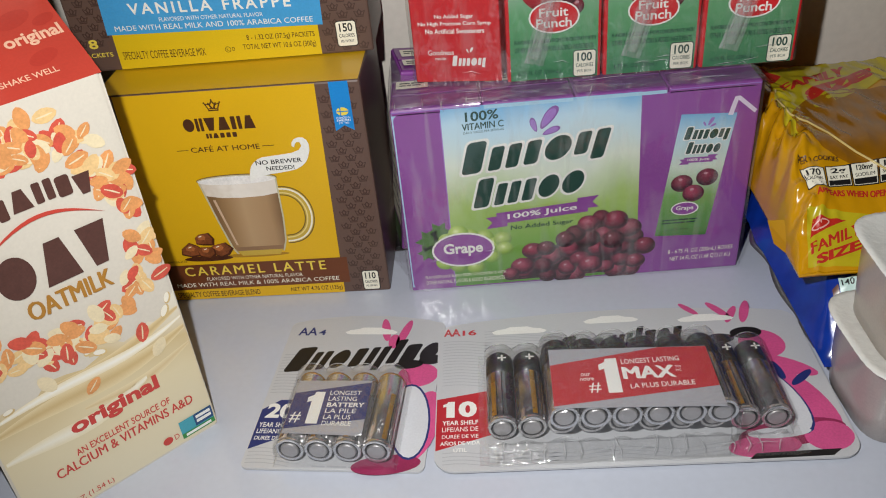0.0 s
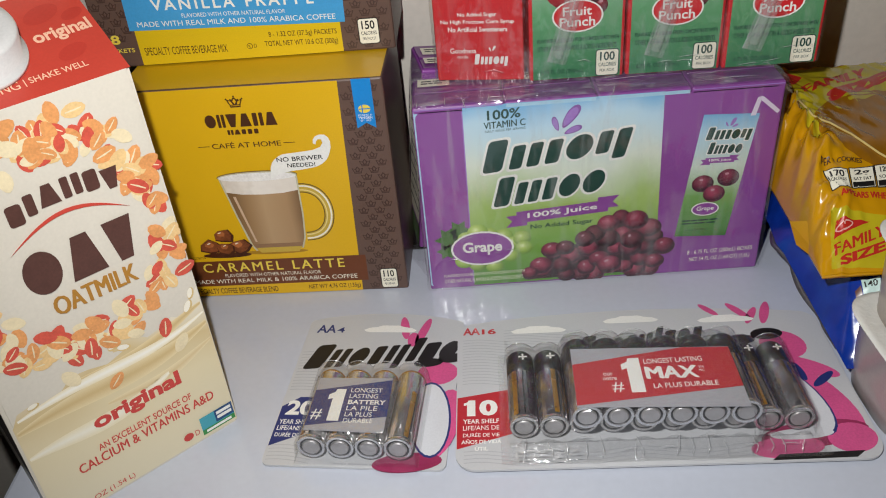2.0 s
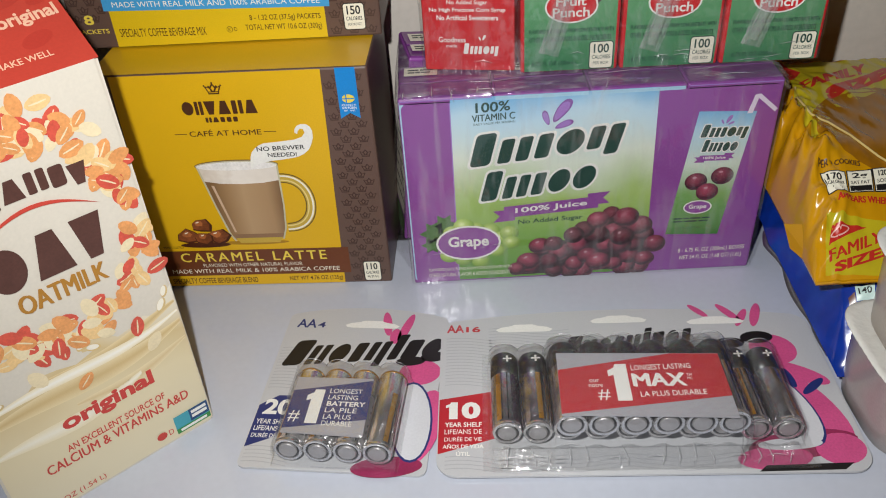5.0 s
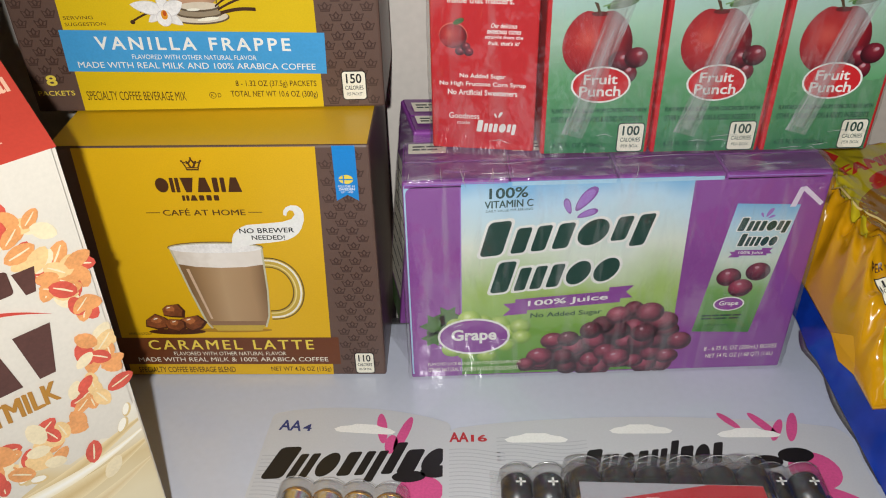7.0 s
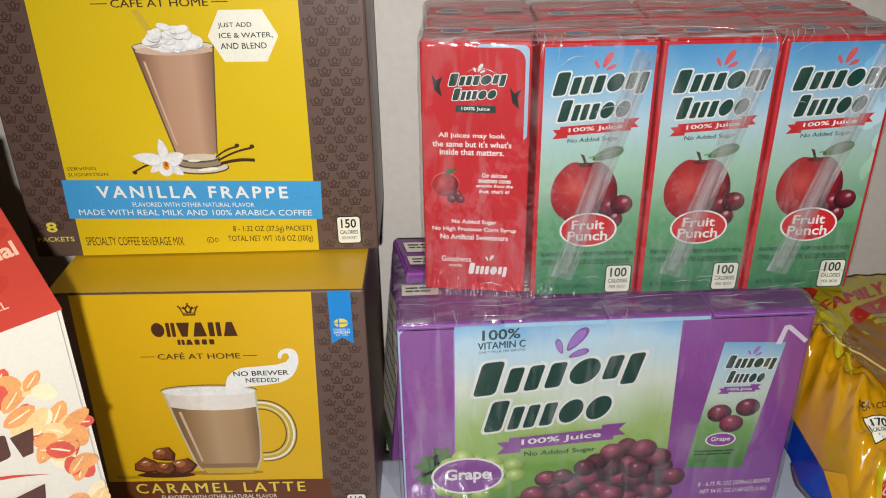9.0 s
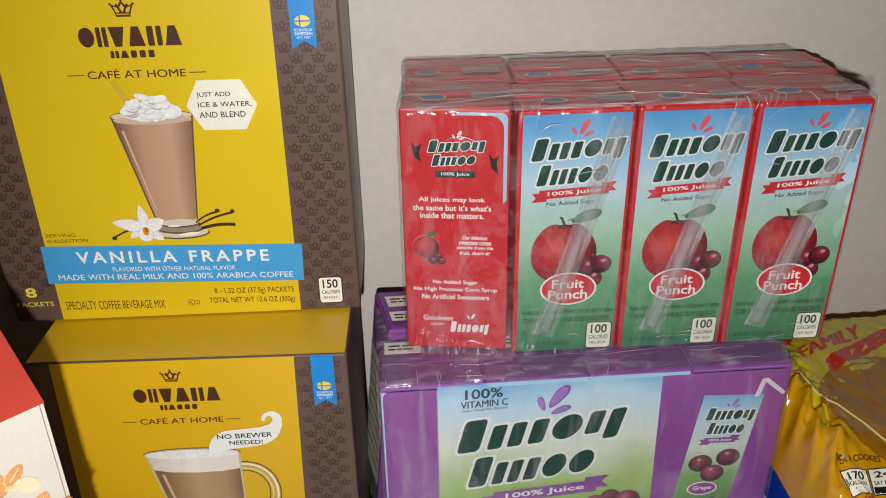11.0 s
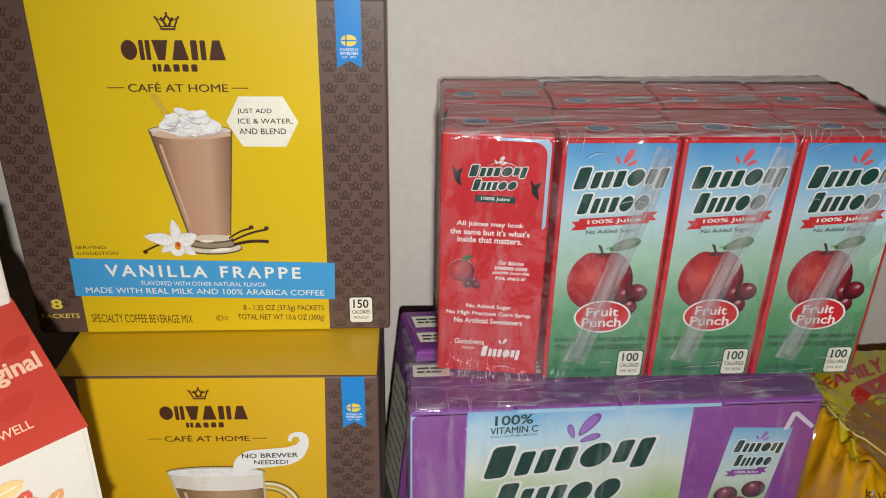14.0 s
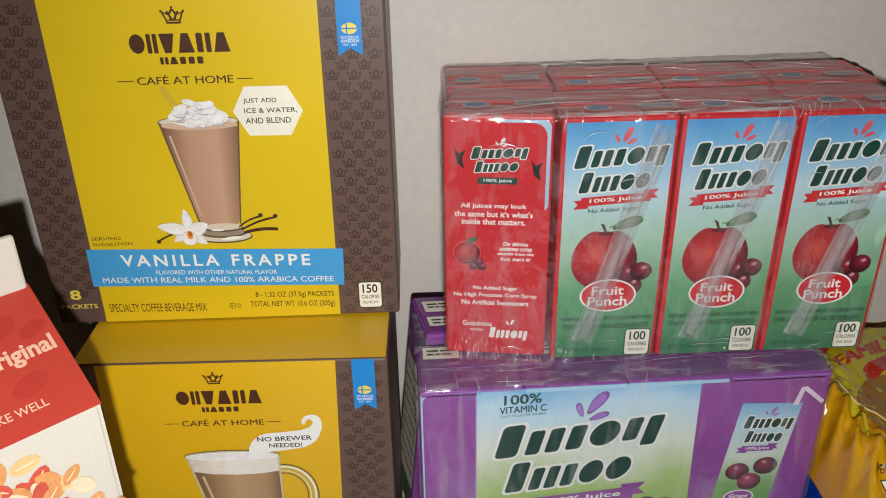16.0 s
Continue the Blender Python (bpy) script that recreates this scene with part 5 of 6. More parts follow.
FLAKE_LINE = [(-0.75, -0.05), (0, -0.1), (0.75, -0.03), (0.75, 0.05), (0, 0.06), (-0.75, 0.05)]
k = 0
flakes = []
for i in range(270):
    a = rng.uniform(0, 2 * math.pi)
    rr = rng.gauss(1.0, 0.13)
    u, v = 47 + 45 * rr * math.cos(a), 128 + 46 * rr * math.sin(a)
    if 3.5 < u < 92 and 71 < v < 187 and ((u - 48) / 36) ** 2 + ((v - 127) / 35) ** 2 > 1:
        flakes.append((u, v))
for u, v in flakes + [(47, 58), (80, 60), (62, 76), (30, 70)]:
    k += 1
    s, ro = rng.uniform(3.3, 4.9), rng.uniform(0, math.pi)
    mt = OATFLAKES[rng.choice((0, 0, 0, 1, 2, 3, 2, 3, 1))]
    lay = 3.2 + 0.012 * k
    f.swarm("oat_flake", FLAKE, [(u, v, s, ro)], mt, lay)
    if rng.random() < 0.6:
        f.swarm("flake_crease", FLAKE_LINE, [(u, v, s, ro)], OATFLAKES[3], lay + 0.006)
f.marks(31, 143.5, 78, 152.5, [("block", 0.75, 0, 1), ("bar", 0.6, 0, 1), ("rise", 1, 0, 1), ("pair", 0.95, 0, 1), ("block", 0.7, 0, 1), ("fall", 0.9, 0, 1)], COCOA, 8, arc=5)
ar = lambda o: [(27 + 51 * i / 14, 134 + o * math.sin(math.pi * i / 14) + 8.5 * math.sin(math.pi * i / 14) + 0.6 * i / 14) for i in range(15)]
f.poly("red_arc", ar(0) + ar(1.8)[::-1], CORAL, 8)
f.marks(27, 112.5, 77, 132, [("disc", 1.15, 0, 1), ("rise", 1.15, 0, 1), ("fall", 0.95, 0, 1)], COCOA, 8)
f.text("OATMILK", 35, 101, 71, 109.6, OCHRE, 8, 0.035)
f.text("original", 31, 36.6, 74, 47, mat("brick_red_print", S(200, 66, 58), 0.4), 5, 0.04)
f.text("AN EXCELLENT SOURCE OF", 29, 27.4, 76, 31.2, MATS["brick_red_print"], 5, 0.012)
f.text("CALCIUM & VITAMINS A&D", 18, 20.8, 86.5, 26, MATS["brick_red_print"], 5, 0.016)
f.rect("green_badge", 76, 3, 94, 13.6, mat("teal_badge_print", S(70, 160, 176), 0.4), 5)
f.rect("badge_corner", 84, 6.4, 94, 13.6, mat("badge_blue_print", S(36, 74, 120), 0.4), 5.5)
f.rect("badge_foot", 76, 3, 94, 6, mat("badge_green_print", S(60, 140, 70), 0.4), 6)
f.bars(85, 10.6, 93, 12.4, WHITE, 6.5, (3,))
f.bars(85, 8, 93, 9.8, WHITE, 6.5, (3,))
f.bars(78, 3.7, 92, 5.2, WHITE, 6.5, (8,))
f.ell("kosher_mark", 68.6, 7, 2.6, 2.2, MATS["brick_red_print"], 5)
f.text("D", 72.2, 5.2, 74.6, 8.4, MATS["brick_red_print"], 5)
f.text("FL OZ (1.54 L)", 14, 2.2, 39, 6, MATS["brick_red_print"], 5)
sd = Face(O, pose(0, 0, 0, 90, 0, -90))
sd.rect("side_panel", -90, 26, -3, 150, mat("dark_brown_side_print", S(70, 50, 42), 0.4), 1, label="dark brown printed side panel")

# the carton leans back a little
lean = Matrix(((1, 0, 0.0216, 0), (0, 1, 0.0613, 0), (0, 0, 1, 0), (0, 0, 0, 1)))
for q in O.children:
    q.data.transform(q.matrix_basis.inverted() @ lean @ q.matrix_basis)

# ---- battery cards ----
CLEAR = film("clear_blister", 0.02, 0.05, (0.985, 0.985, 0.985), 130, 0.5, gain=0.3, base=0.1, dist=0.003)
BLACKJ = mat("black_battery_jacket", S(30, 28, 30), 0.36)
STEELJ = mat("silver_battery_jacket", S(168, 163, 168), 0.2, metal=0.88)
ENDM = mat("dull_steel", S(176, 172, 172), 0.4, metal=0.6, var=0.1)
PLUMJ = mat("plum_battery_jacket", S(70, 58, 66), 0.28, metal=0.4)
GOLDJ = mat("gold_battery_stripe", S(190, 140, 62), 0.28, metal=0.7)


def rounded(w, h, r, bulge=0.0, n=6, tip=0.0):
    """Outline of a card in mm: rounded corners, and a top edge that rises to the middle."""
    pts = []
    for cu, cv, a0 in ((w - r, r, -90), (w - r, h - r, 0)):
        pts += [(cu + r * math.cos(radians(a0 + 90 * i / n)), cv + r * math.sin(radians(a0 + 90 * i / n))) for i in range(n + 1)]
    pts += [(w - r - (w - 2 * r) * i / 16, h + bulge * math.sin(math.pi * i / 16) ** 0.8) for i in range(1, 16)]
    for cu, cv, a0 in ((r, h - r, 90), (r, r, 180)):
        pts += [(cu + r * math.cos(radians(a0 + 90 * i / n)), cv + r * math.sin(radians(a0 + 90 * i / n))) for i in range(n + 1)]
    return pts


def slab(name, pts, z0, z1, material, parent, label=""):
    n = len(pts)
    vs = [(u / 1000, v / 1000, z0) for u, v in pts] + [(u / 1000, v / 1000, z1) for u, v in pts]
    fs = [tuple(range(n, 2 * n)), tuple(reversed(range(n)))] + [(i, (i + 1) % n, n + (i + 1) % n, n + i) for i in range(n)]
    return mesh_ob(name, vs, fs, material, parent, label)


def battery(parent, u, v, z, tilt=0.0, black=True, plus=False, turn=0.0):
    """A cell lying with its flat end towards the viewer: jacket, dark top, stripe, ends. u, v in mm; z its axis."""
    m = pose(u / 1000, v / 1000, z, -90 + tilt, 0, 0) @ pose(0, 0, 0, 0, 0, turn)
    r, L = 0.00705, 0.0492
    a, b = lathe([(r * 0.9, 0.0004), (r, 0.0009), (r, 0.0335 if black else 0.047), (r, 0.0336 if black else 0.0471)], 28)
    j = mesh_ob("battery", a, b, STEELJ if black else SILVER, parent, "", m, True)
    a, b = lathe([(r, 0.0336 if black else 0.0471), (r, L - 0.0012), (r * 0.93, L - 0.0002), (r * 0.6, L)], 28)
    mesh_ob("battery_top", a, b, BLACKJ if black else GOLDJ, j, "black upper band" if black else "", None, True)
    a, b = lathe([(r * 0.38, L), (r * 0.38, L + 0.0013)], 16)
    mesh_ob("battery_button", a, b, SILVER, j, "", None, True)
    a, b = lathe([(r * 0.86, -0.0002), (r * 0.87, 0.0002)], 28)
    mesh_ob("battery_groove", a, b, BLACKJ, j, "dark ring groove")
    vs = [(rr * r * math.cos(2 * math.pi * i / 32), rr * r * math.sin(2 * math.pi * i / 32), z) for rr, z in ((0.995, 0.0012), (0.985, -0.0002), (0.95, -0.0007), (0.78, -0.0007), (0.74, 0.0)) for i in range(32)]
    mesh_ob("battery_rim", vs, [(a * 32 + i, a * 32 + (i + 1) % 32, a * 32 + 32 + (i + 1) % 32, a * 32 + 32 + i) for a in range(4) for i in range(32)], SILVER, j, "bright steel rim")
    a, b = lathe([(r * 0.56, -0.0012), (r * 0.62, -0.0008), (r * 0.64, 0.0)], 24)
    mesh_ob("battery_end", a, b, ENDM, j, "dull steel flat end")
    for a0, a1, mt, rad in ((200, 220, GOLDJ, 1.004), (222, 226, BLACKJ, 1.005), (244, 249, BLACKJ, 1.005), (262, 318, PLUMJ if black else ENDM, 1.004)):
        vs = [((r * rad) * math.cos(radians(a0 + (a1 - a0) * i / 6)), (r * rad) * math.sin(radians(a0 + (a1 - a0) * i / 6)), zz) for zz in (0.002, 0.0333) for i in range(7)]
        mesh_ob("battery_stripe", vs, [(i, i + 1, i + 8, i + 7) for i in range(6)], mt, j, "", None, True)
    vs, fs = [], []
    for a0, z0, z1, wd in [(285 + 11 * (k % 2), 0.006 + 0.0021 * k, 0.0070 + 0.0021 * k + 0.0004 * (k % 3), 5 + 3 * (k % 3)) for k in range(12)]:
        fs.append(tuple(range(len(vs), len(vs) + 4)))
        vs += [(1.008 * r * math.cos(radians(q)), 1.008 * r * math.sin(radians(q)), z) for q, z in ((a0, z0), (a0 + wd, z0), (a0 + wd, z1), (a0, z1))]
    mesh_ob("jacket_print", vs, fs, BLACKJ, j, "small dark marks along the jacket")
    return j


def blister(parent, u0, u1, v0, v1, height, n, name="blister", label="clear moulded plastic blister"):
    """A clear dome over the cells: a fine sheet raised to height(u, v) in mm."""
    nu, nv = n
    vs, fs = [], []
    for j in range(nv + 1):
        for i in range(nu + 1):
            u, v = u0 + (u1 - u0) * i / nu, v0 + (v1 - v0) * j / nv
            vs.append((u / 1000, v / 1000, height(u, v) / 1000))
    for j in range(nv):
        for i in range(nu):
            k = j * (nu + 1) + i
            fs.append((k, k + 1, k + nu + 2, k + nu + 1))
    return mesh_ob(name, vs, fs, CLEAR, parent, label, None, True)


def dome(u, v, cells, v0, v1, base):
    """Height over a row of lying cells, falling to the card past their ends."""
    h = base
    for c, zc in cells:
        d = abs(u - c)
        if d < 9.2:
            h = max(h, zc + math.sqrt(max(0.0, 9.0 ** 2 - min(d, 8.9) ** 2)))
    edge = min((v - v0) / 3.0, (v1 - v) / 2.2, 1.0)
    return base + (h - base) * max(0.0, min(1.0, edge)) ** 0.5


def plate(u, v, u0, u1, v0, v1, top):
    """The flat face of the blister over a label, with sloping sides."""
    k = min((u - u0) / 2.5, (u1 - u) / 2.5, (v - v0) / 2.5, (v1 - v) / 2.5, 1.0)
    return top * max(0.0, k) ** 0.5 if k > 0 else 0.0


def card_lines(f, u0, u1, v0, v1, step=2.3):
    pts, fs = [], []
    v = v0
    while v < v1:
        for i in range(10):
            a, b = u0 + (u1 - u0) * i / 10, u0 + (u1 - u0) * (i + 1) / 10
            y = lambda u: v + 1.6 * math.sin((u - u0) * 0.12 + 0.8)
            fs.append(tuple(range(len(pts), len(pts) + 4)))
            pts += [(a, y(a)), (b, y(b)), (b, y(b) + 0.5), (a, y(a) + 0.5)]
        v += step
    f.put("wave_pattern", pts, fs, CARDLINE, 0.6)


def hang_hole(f, u0, u1, v):
    um = (u0 + u1) / 2
    f.poly("hang_hole", [(u0, v - 0.4), (u0 + 1.5, v - 2.0), (u0 + 4, v - 2.4), (u1 - 4, v - 2.4), (u1 - 1.5, v - 2.0), (u1, v - 0.4), (u1 - 3, v + 1.4), (u1 - 8, v + 2.4), (um + 5, v + 3.6), (um - 5, v + 3.6), (u0 + 8, v + 2.4), (u0 + 3, v + 1.4)], WHITE, 2.4, "white punched hanging slot")


MARK = [("block", 0.8, 0, 1), ("pair", 0.75, 0, 0.75), ("disc", 0.75, 0, 0.75), ("bar", 0.6, 0, 0.75), ("tail", 0.8, 0, 0.75), ("bar", 0.5, 0, 1), ("block", 0.65, 0, 0.75), ("disc", 0.75, 0, 0.75), ("bar", 0.6, 0, 0.75)]


def pink_shapes(f, shapes):
    """Loose pink picture areas, kept as plain rounded shapes."""
    for cu, cv, ru, rv, rot, mt, lay in shapes:
        f.ell("picture_shape", cu, cv, ru, rv, mt, lay, rot)


GREYSHADE = mat("white_drum_print", S(214, 214, 218), 0.35)
DARKPINK = mat("dark_pink_print", S(150, 42, 84), 0.4, var=0.2, scale=80)

C4 = thing("battery_pack", "small blister card of four silver batteries lying on the worktop", "battery pack", pose(-0.1363, 0.2862, 0.0004, 0, 0, -6.8), "battery packs")
slab("backing_card", rounded(91, 110, 4, 6), 0, 0.0012, CARDGREY, C4, "grey printed backing card")
f = Face(C4, pose(0, 0, 0.0012), step=0.05)
card_lines(f, 1.5, 24, 2, 12)
card_lines(f, 1.5, 14, 50, 80)
f.text("AA", 5.2, 98, 16.5, 105, NAVY, 2, 0.02)
f.text("4", 17.2, 98.4, 21.6, 103, NAVY, 2, 0.02)
hang_hole(f, 33, 64, 101.4)
f.marks(3, 73, 97, 93, MARK, BLACK, 2, 0.3, 0.13)
f.poly("blue_panel", [(0.6, 12), (14, 19), (60, 26), (60, 48), (9, 46), (0.6, 39)], NAVY, 1, label="navy printed panel")
f.text("20", 3.5, 33, 18, 43.5, WHITE, 2, 0.04)
for i, s in enumerate(("YEAR SHELF", "LIFE/ANS DE", "DURÉE DE VIE")):
    f.text(s, 2, 26.8 - 4.3 * i, 19, 30 - 4.3 * i, WHITE, 2, 0.01)
pink_shapes(f, ((57, 103, 2.6, 10, 12, PINK, 1), (68, 100, 2.6, 12, -14, PINK, 1), (63, 93, 3.2, 6, 0, PINK, 1), (80, 66, 11, 9, 10, PINK, 1.2), (86, 30, 9, 24, -8, PINK, 1.1), (72, 4, 17, 6, 8, DARKPINK, 1.3), (74, 74, 8, 3.4, 8, BLACK, 3), (86, 78, 7, 3.8, 8, BLACK, 3), (80, 33, 10.5, 26, 6, NAVY, 1.4), (80, 33, 9.4, 24.6, 6, GREYSHADE, 1.6)))
f.bars(36, 1.6, 68, 2.4, CARDLINE, 1, (4, 6, 2, 6))
cells = [(26.4 + 14.1 * i, 9.0) for i in range(4)]
for i, (u, z) in enumerate(cells):
    battery(C4, u, 4.2, 0.0108, -3.0, black=False, turn=(20, 40, 60, 95)[i])
slab("front_label", [(22.6, 8), (62, 7), (61, 44), (23, 43.5)], 0.0176, 0.0179, mat("silver_label", S(166, 164, 170), 0.3, var=0.06), C4, "silver and navy label over the batteries")
f = Face(C4, pose(0, 0, 0.0180), step=0.05)
f.poly("navy_band", [(22.6, 10.5), (62, 17.5), (61, 42.5), (23, 34.5)], NAVY, 1)
f.one(30, 14, 39, 35.5, WHITE, 2)
f.text("#", 24, 14.5, 29.5, 21.5, WHITE, 2)
for i, s in enumerate(("LONGEST", "LASTING", "BATTERY", "LA PILE", "LA PLUS", "DURABLE")):
    wd = (16, 14.5, 19, 15.5, 13.5, 14.5)[i]
    f.text(s, 41, 33.4 - 4.1 * i, 41 + wd, 36.4 - 4.1 * i, WHITE, 2, 0.03 if i == 2 else 0.004)
rim = lambda u0, v0, u1, v1, z: [(u0 / 1000, v0 / 1000, z), (u1 / 1000, v0 / 1000, z), (u1 / 1000, v1 / 1000, z), (u0 / 1000, v1 / 1000, z), (u0 / 1000, v0 / 1000, z)]
fine = lambda q, n=8: [Vector(q[i]).lerp(Vector(q[i + 1]), t / n) for i in range(len(q) - 1) for t in range(n)] + [Vector(q[-1])]
blister(C4, 16.5, 78, 1, 59.5, lambda u, v: max(plate(u, v, 19.5, 65, 4.5, 47, 19.0), dome(u, v, cells, 1.3, 58.5, 1.5)) if 17.2 < u < 77 else 1.5, (90, 48))

C16 = thing("battery_pack", "wide blister card of sixteen black-topped batteries lying on the worktop", "battery pack", pose(-0.0412, 0.2737, 0.0016, 0, 0, -2.3), "battery packs")
slab("backing_card", rounded(198, 106.5, 10, 6.5), 0, 0.0012, CARDGREY, C16, "wide grey printed backing card")
f = Face(C16, pose(0, 0, 0.0012), step=0.05)
card_lines(f, 3, 30, 56, 92)
card_lines(f, 30, 150, 3, 12)
card_lines(f, 4, 60, 3, 11)
card_lines(f, 26, 70, 84, 100)
f.text("AA", 3, 96.6, 12.5, 103, CRIMSON, 2, 0.03)
f.text("16", 13.6, 96.8, 21.5, 101.4, CRIMSON, 2, 0.03)
for a, b, v in ((30, 61, 98.6), (82, 113, 104.2), (134, 165, 101.6)):
    hang_hole(f, a, b, v)
f.marks(64, 79, 133, 96, MARK, BLACK, 2, 0.3, 0.14)
f.poly("red_panel", [(0.5, 13), (28, 22), (70, 32), (70, 56), (25, 52), (0.5, 47.4)], CRIMSON, 1, label="crimson printed panel")
f.one(3.5, 34.5, 10, 45.5, WHITE, 2)
f.text("0", 11.6, 34.5, 21, 45.5, WHITE, 2, 0.05)
for i, s in enumerate(("YEAR SHELF", "LIFE/ANS DE", "DURÉE DE VIE", "AÑOS DE VIDA", "ÚTIL")):
    wd = (18, 18, 18, 19.5, 6.5)[i]
    f.text(s, 12.5 - wd / 2, 29.4 - 4.4 * i, 12.5 + wd / 2, 32.4 - 4.4 * i, WHITE, 2, 0.02 if i in (0, 3, 4) else 0.004)
pink_shapes(f, ((142, 110, 2, 7, 40, PINK, 1), (158, 108, 2.4, 9, 35, PINK, 1), (172, 106, 2.6, 10, -20, PINK, 1), (164, 104, 2.2, 8, -30, PINK, 1), (174, 79, 12, 11, -20, PINK, 1.2), (180, 62, 17, 5.5, -28, PINK, 1.25), (183, 38, 9, 24, 22, PINK, 1.1), (186, 13, 11.5, 9, 12, PINK, 1.3), (155, 8, 17, 6.5, 4, PINK, 1.3), (170, 16, 26, 8, 8, DARKPINK, 1.15),
               (168, 88, 8.6, 4.6, 4, BLACK, 3), (153, 84, 8, 4, 4, BLACK, 3), (168, 40, 12.5, 27, 20, NAVY, 1.4), (168.4, 40.5, 11.2, 25.4, 20, GREYSHADE, 1.6), (164, 16, 15, 3.4, 3, GREYSHADE, 1.7), (176, 58, 2.2, 7, 12, NAVY, 1.8), (186, 52, 2.2, 8, -50, NAVY, 1.8)))
f.poly("dark_foot", [(146, 0.6), (184, 1.2), (189, 5), (150, 4)], BLACK, 1.5)
f.bars(112, 3.4, 146, 4.3, CARDLINE, 1, (6, 5, 3, 6, 5))
low = [(33.5 + 14.25 * i, 8.6) for i in range(10)]
high = [(62.2 + 14.35 * i, 22.2) for i in range(6)]
for i, (u, z) in enumerate(low):
    battery(C16, u, 17.5 if i < 2 or i > 7 else 19.5, 0.0108, -3.0, turn=(30, 75, 20, 50, 10, 40, 60, 80, 45, 100)[i])
for i, (u, z) in enumerate(high):
    battery(C16, u, 10.0, 0.0242, -3.0, turn=(90, 35, 65, 15, 80, 50)[i])
f = Face(C16, pose(0, 0, 0.0168), step=0.05)
for u in (33.5, 47.7, 147.5, 161.7):
    for dv, du in ((0.5, 2.2), (2.2, 0.5)):
        f.rect("plus_sign", u + 1.5 - du, 60 - dv, u + 1.5 + du, 60 + dv, WHITE, 2)
slab("front_label", [(57.5, 8.8), (134, 5.8), (133.5, 45.6), (58, 48)], 0.0312, 0.0315, MATS["silver_label"], C16, "silver and crimson label over the batteries")
f = Face(C16, pose(0.0012, -0.0034, 0.0316), step=0.05)
f.poly("crimson_band", [(56.3, 13), (132.6, 22), (132.2, 48.6), (110, 49.4), (56.7, 40)], CRIMSON, 1)
f.one(79, 20, 89, 43, WHITE, 2)
f.text("#", 73.5, 20.5, 79, 27, WHITE, 2)
f.text("our", 70.5, 31.6, 75, 33.6, WHITE, 2)
f.text("notre", 70, 28.6, 76.4, 30.8, WHITE, 2)
f.text("LONGEST LASTING", 90.5, 39, 118, 42.4, WHITE, 2, 0.006, slope=0.03)
f.text("MAX", 90.5, 28.6, 114, 36.6, WHITE, 2, 0.05)
f.text("TM", 115, 34.6, 117.6, 36, WHITE, 2)
f.text("MC", 115, 32.4, 117.6, 33.8, WHITE, 2)
f.text("LA PLUS DURABLE", 92.5, 22.6, 122, 25.8, WHITE, 2, 0.006, slope=0.03)


def wide_dome(u, v):
    a = dome(u, v, low, 14, 72 if u < 55 or u > 140 else 77, 1.5) if 25.5 < u < 170 else 1.5
    b = dome(u, v, high, 6.5, 64, 1.5) if 53 < u < 143 else 1.5
    return max(a, b, plate(u, v, 54, 138, 3.2, 52, 32.6))


# highlights on the blisters, added as whitish tubes at foot and cell ends
rng = random.Random(5)
crease_lines(C16, [fine([(u / 1000 + rng.uniform(-0.001, 0.001), 0.0042, 0.002), (u / 1000, 0.0048, 0.0062 + rng.uniform(0, 0.001)), (u / 1000 + rng.uniform(-0.002, 0.002), rng.uniform(0.008, 0.014), 0.0066)], 4) for u in (33, 46, 52, 62, 70, 84, 88, 104, 111, 118, 126, 140, 147, 152, 160)]
             + [[(u / 1000, v, 0.0067), ((u + 4) / 1000, v + 0.0006, 0.007), ((u + 9) / 1000, v, 0.0067)] for u, v in ((31, 0.0055), (42, 0.006), (58, 0.013), (78, 0.0052), (96, 0.0056), (120, 0.012), (133, 0.0055), (150, 0.0054))], 0.00024, "blister_edge")
bow = lambda c, zc, v, n=9: [((c + 8.0 * math.cos(math.pi * i / n)) / 1000, v / 1000, (zc + 8.5 * math.sin(math.pi * i / n)) / 1000) for i in range(1, n)]
crease_lines(C4, [bow(c, zc, v) for c, zc in cells for v in (3.2, 57.2)], 0.0002, "blister_edge")
crease_lines(C16, [bow(c, zc, v) for c, zc in low for v in (16, 70.5)] + [bow(c, zc, v) for c, zc in high for v in (8.4, 62.5)], 0.0002, "blister_edge")
blister(C16, 22, 174, 2.6, 78.5, wide_dome, (190, 60))
foot = lambda u, v: 1.5 + 5.0 * max(0.0, min(1.0, (u - 30) / 2, (168 - u) / 2, (v - 3) / 1.2, (15 - v) / 1.2)) * (0.72 + 0.28 * math.cos(u * 0.42))
blister(C16, 26, 172, 2, 16, foot, (120, 14), "blister_foot", "clear stepped foot of the blister")

# ---- cookie bags ----
BAGY = mat("yellow_bag_film", S(200, 143, 12), 0.2, var=0.08, scale=30, coat=0.7, bump=0.1, bscale=90)
LIME = mat("lime_yellow_print", S(188, 170, 30), 0.22, coat=0.7, bump=0.1, bscale=90)
MUSTARD = mat("brown_yellow_film", S(150, 98, 12), 0.24, var=0.2, scale=40, coat=0.6, bump=0.15, bscale=90)
BAGB = mat("blue_bag_film", S(14, 52, 150), 0.2, var=0.25, scale=40, coat=0.6, bump=0.2, bscale=80)
BAGRED = mat("red_bag_print", S(186, 44, 34), 0.25, coat=0.5)
FOIL = mat("silver_foil_edge", S(150, 150, 156), 0.3, metal=0.8, var=0.2, scale=120)


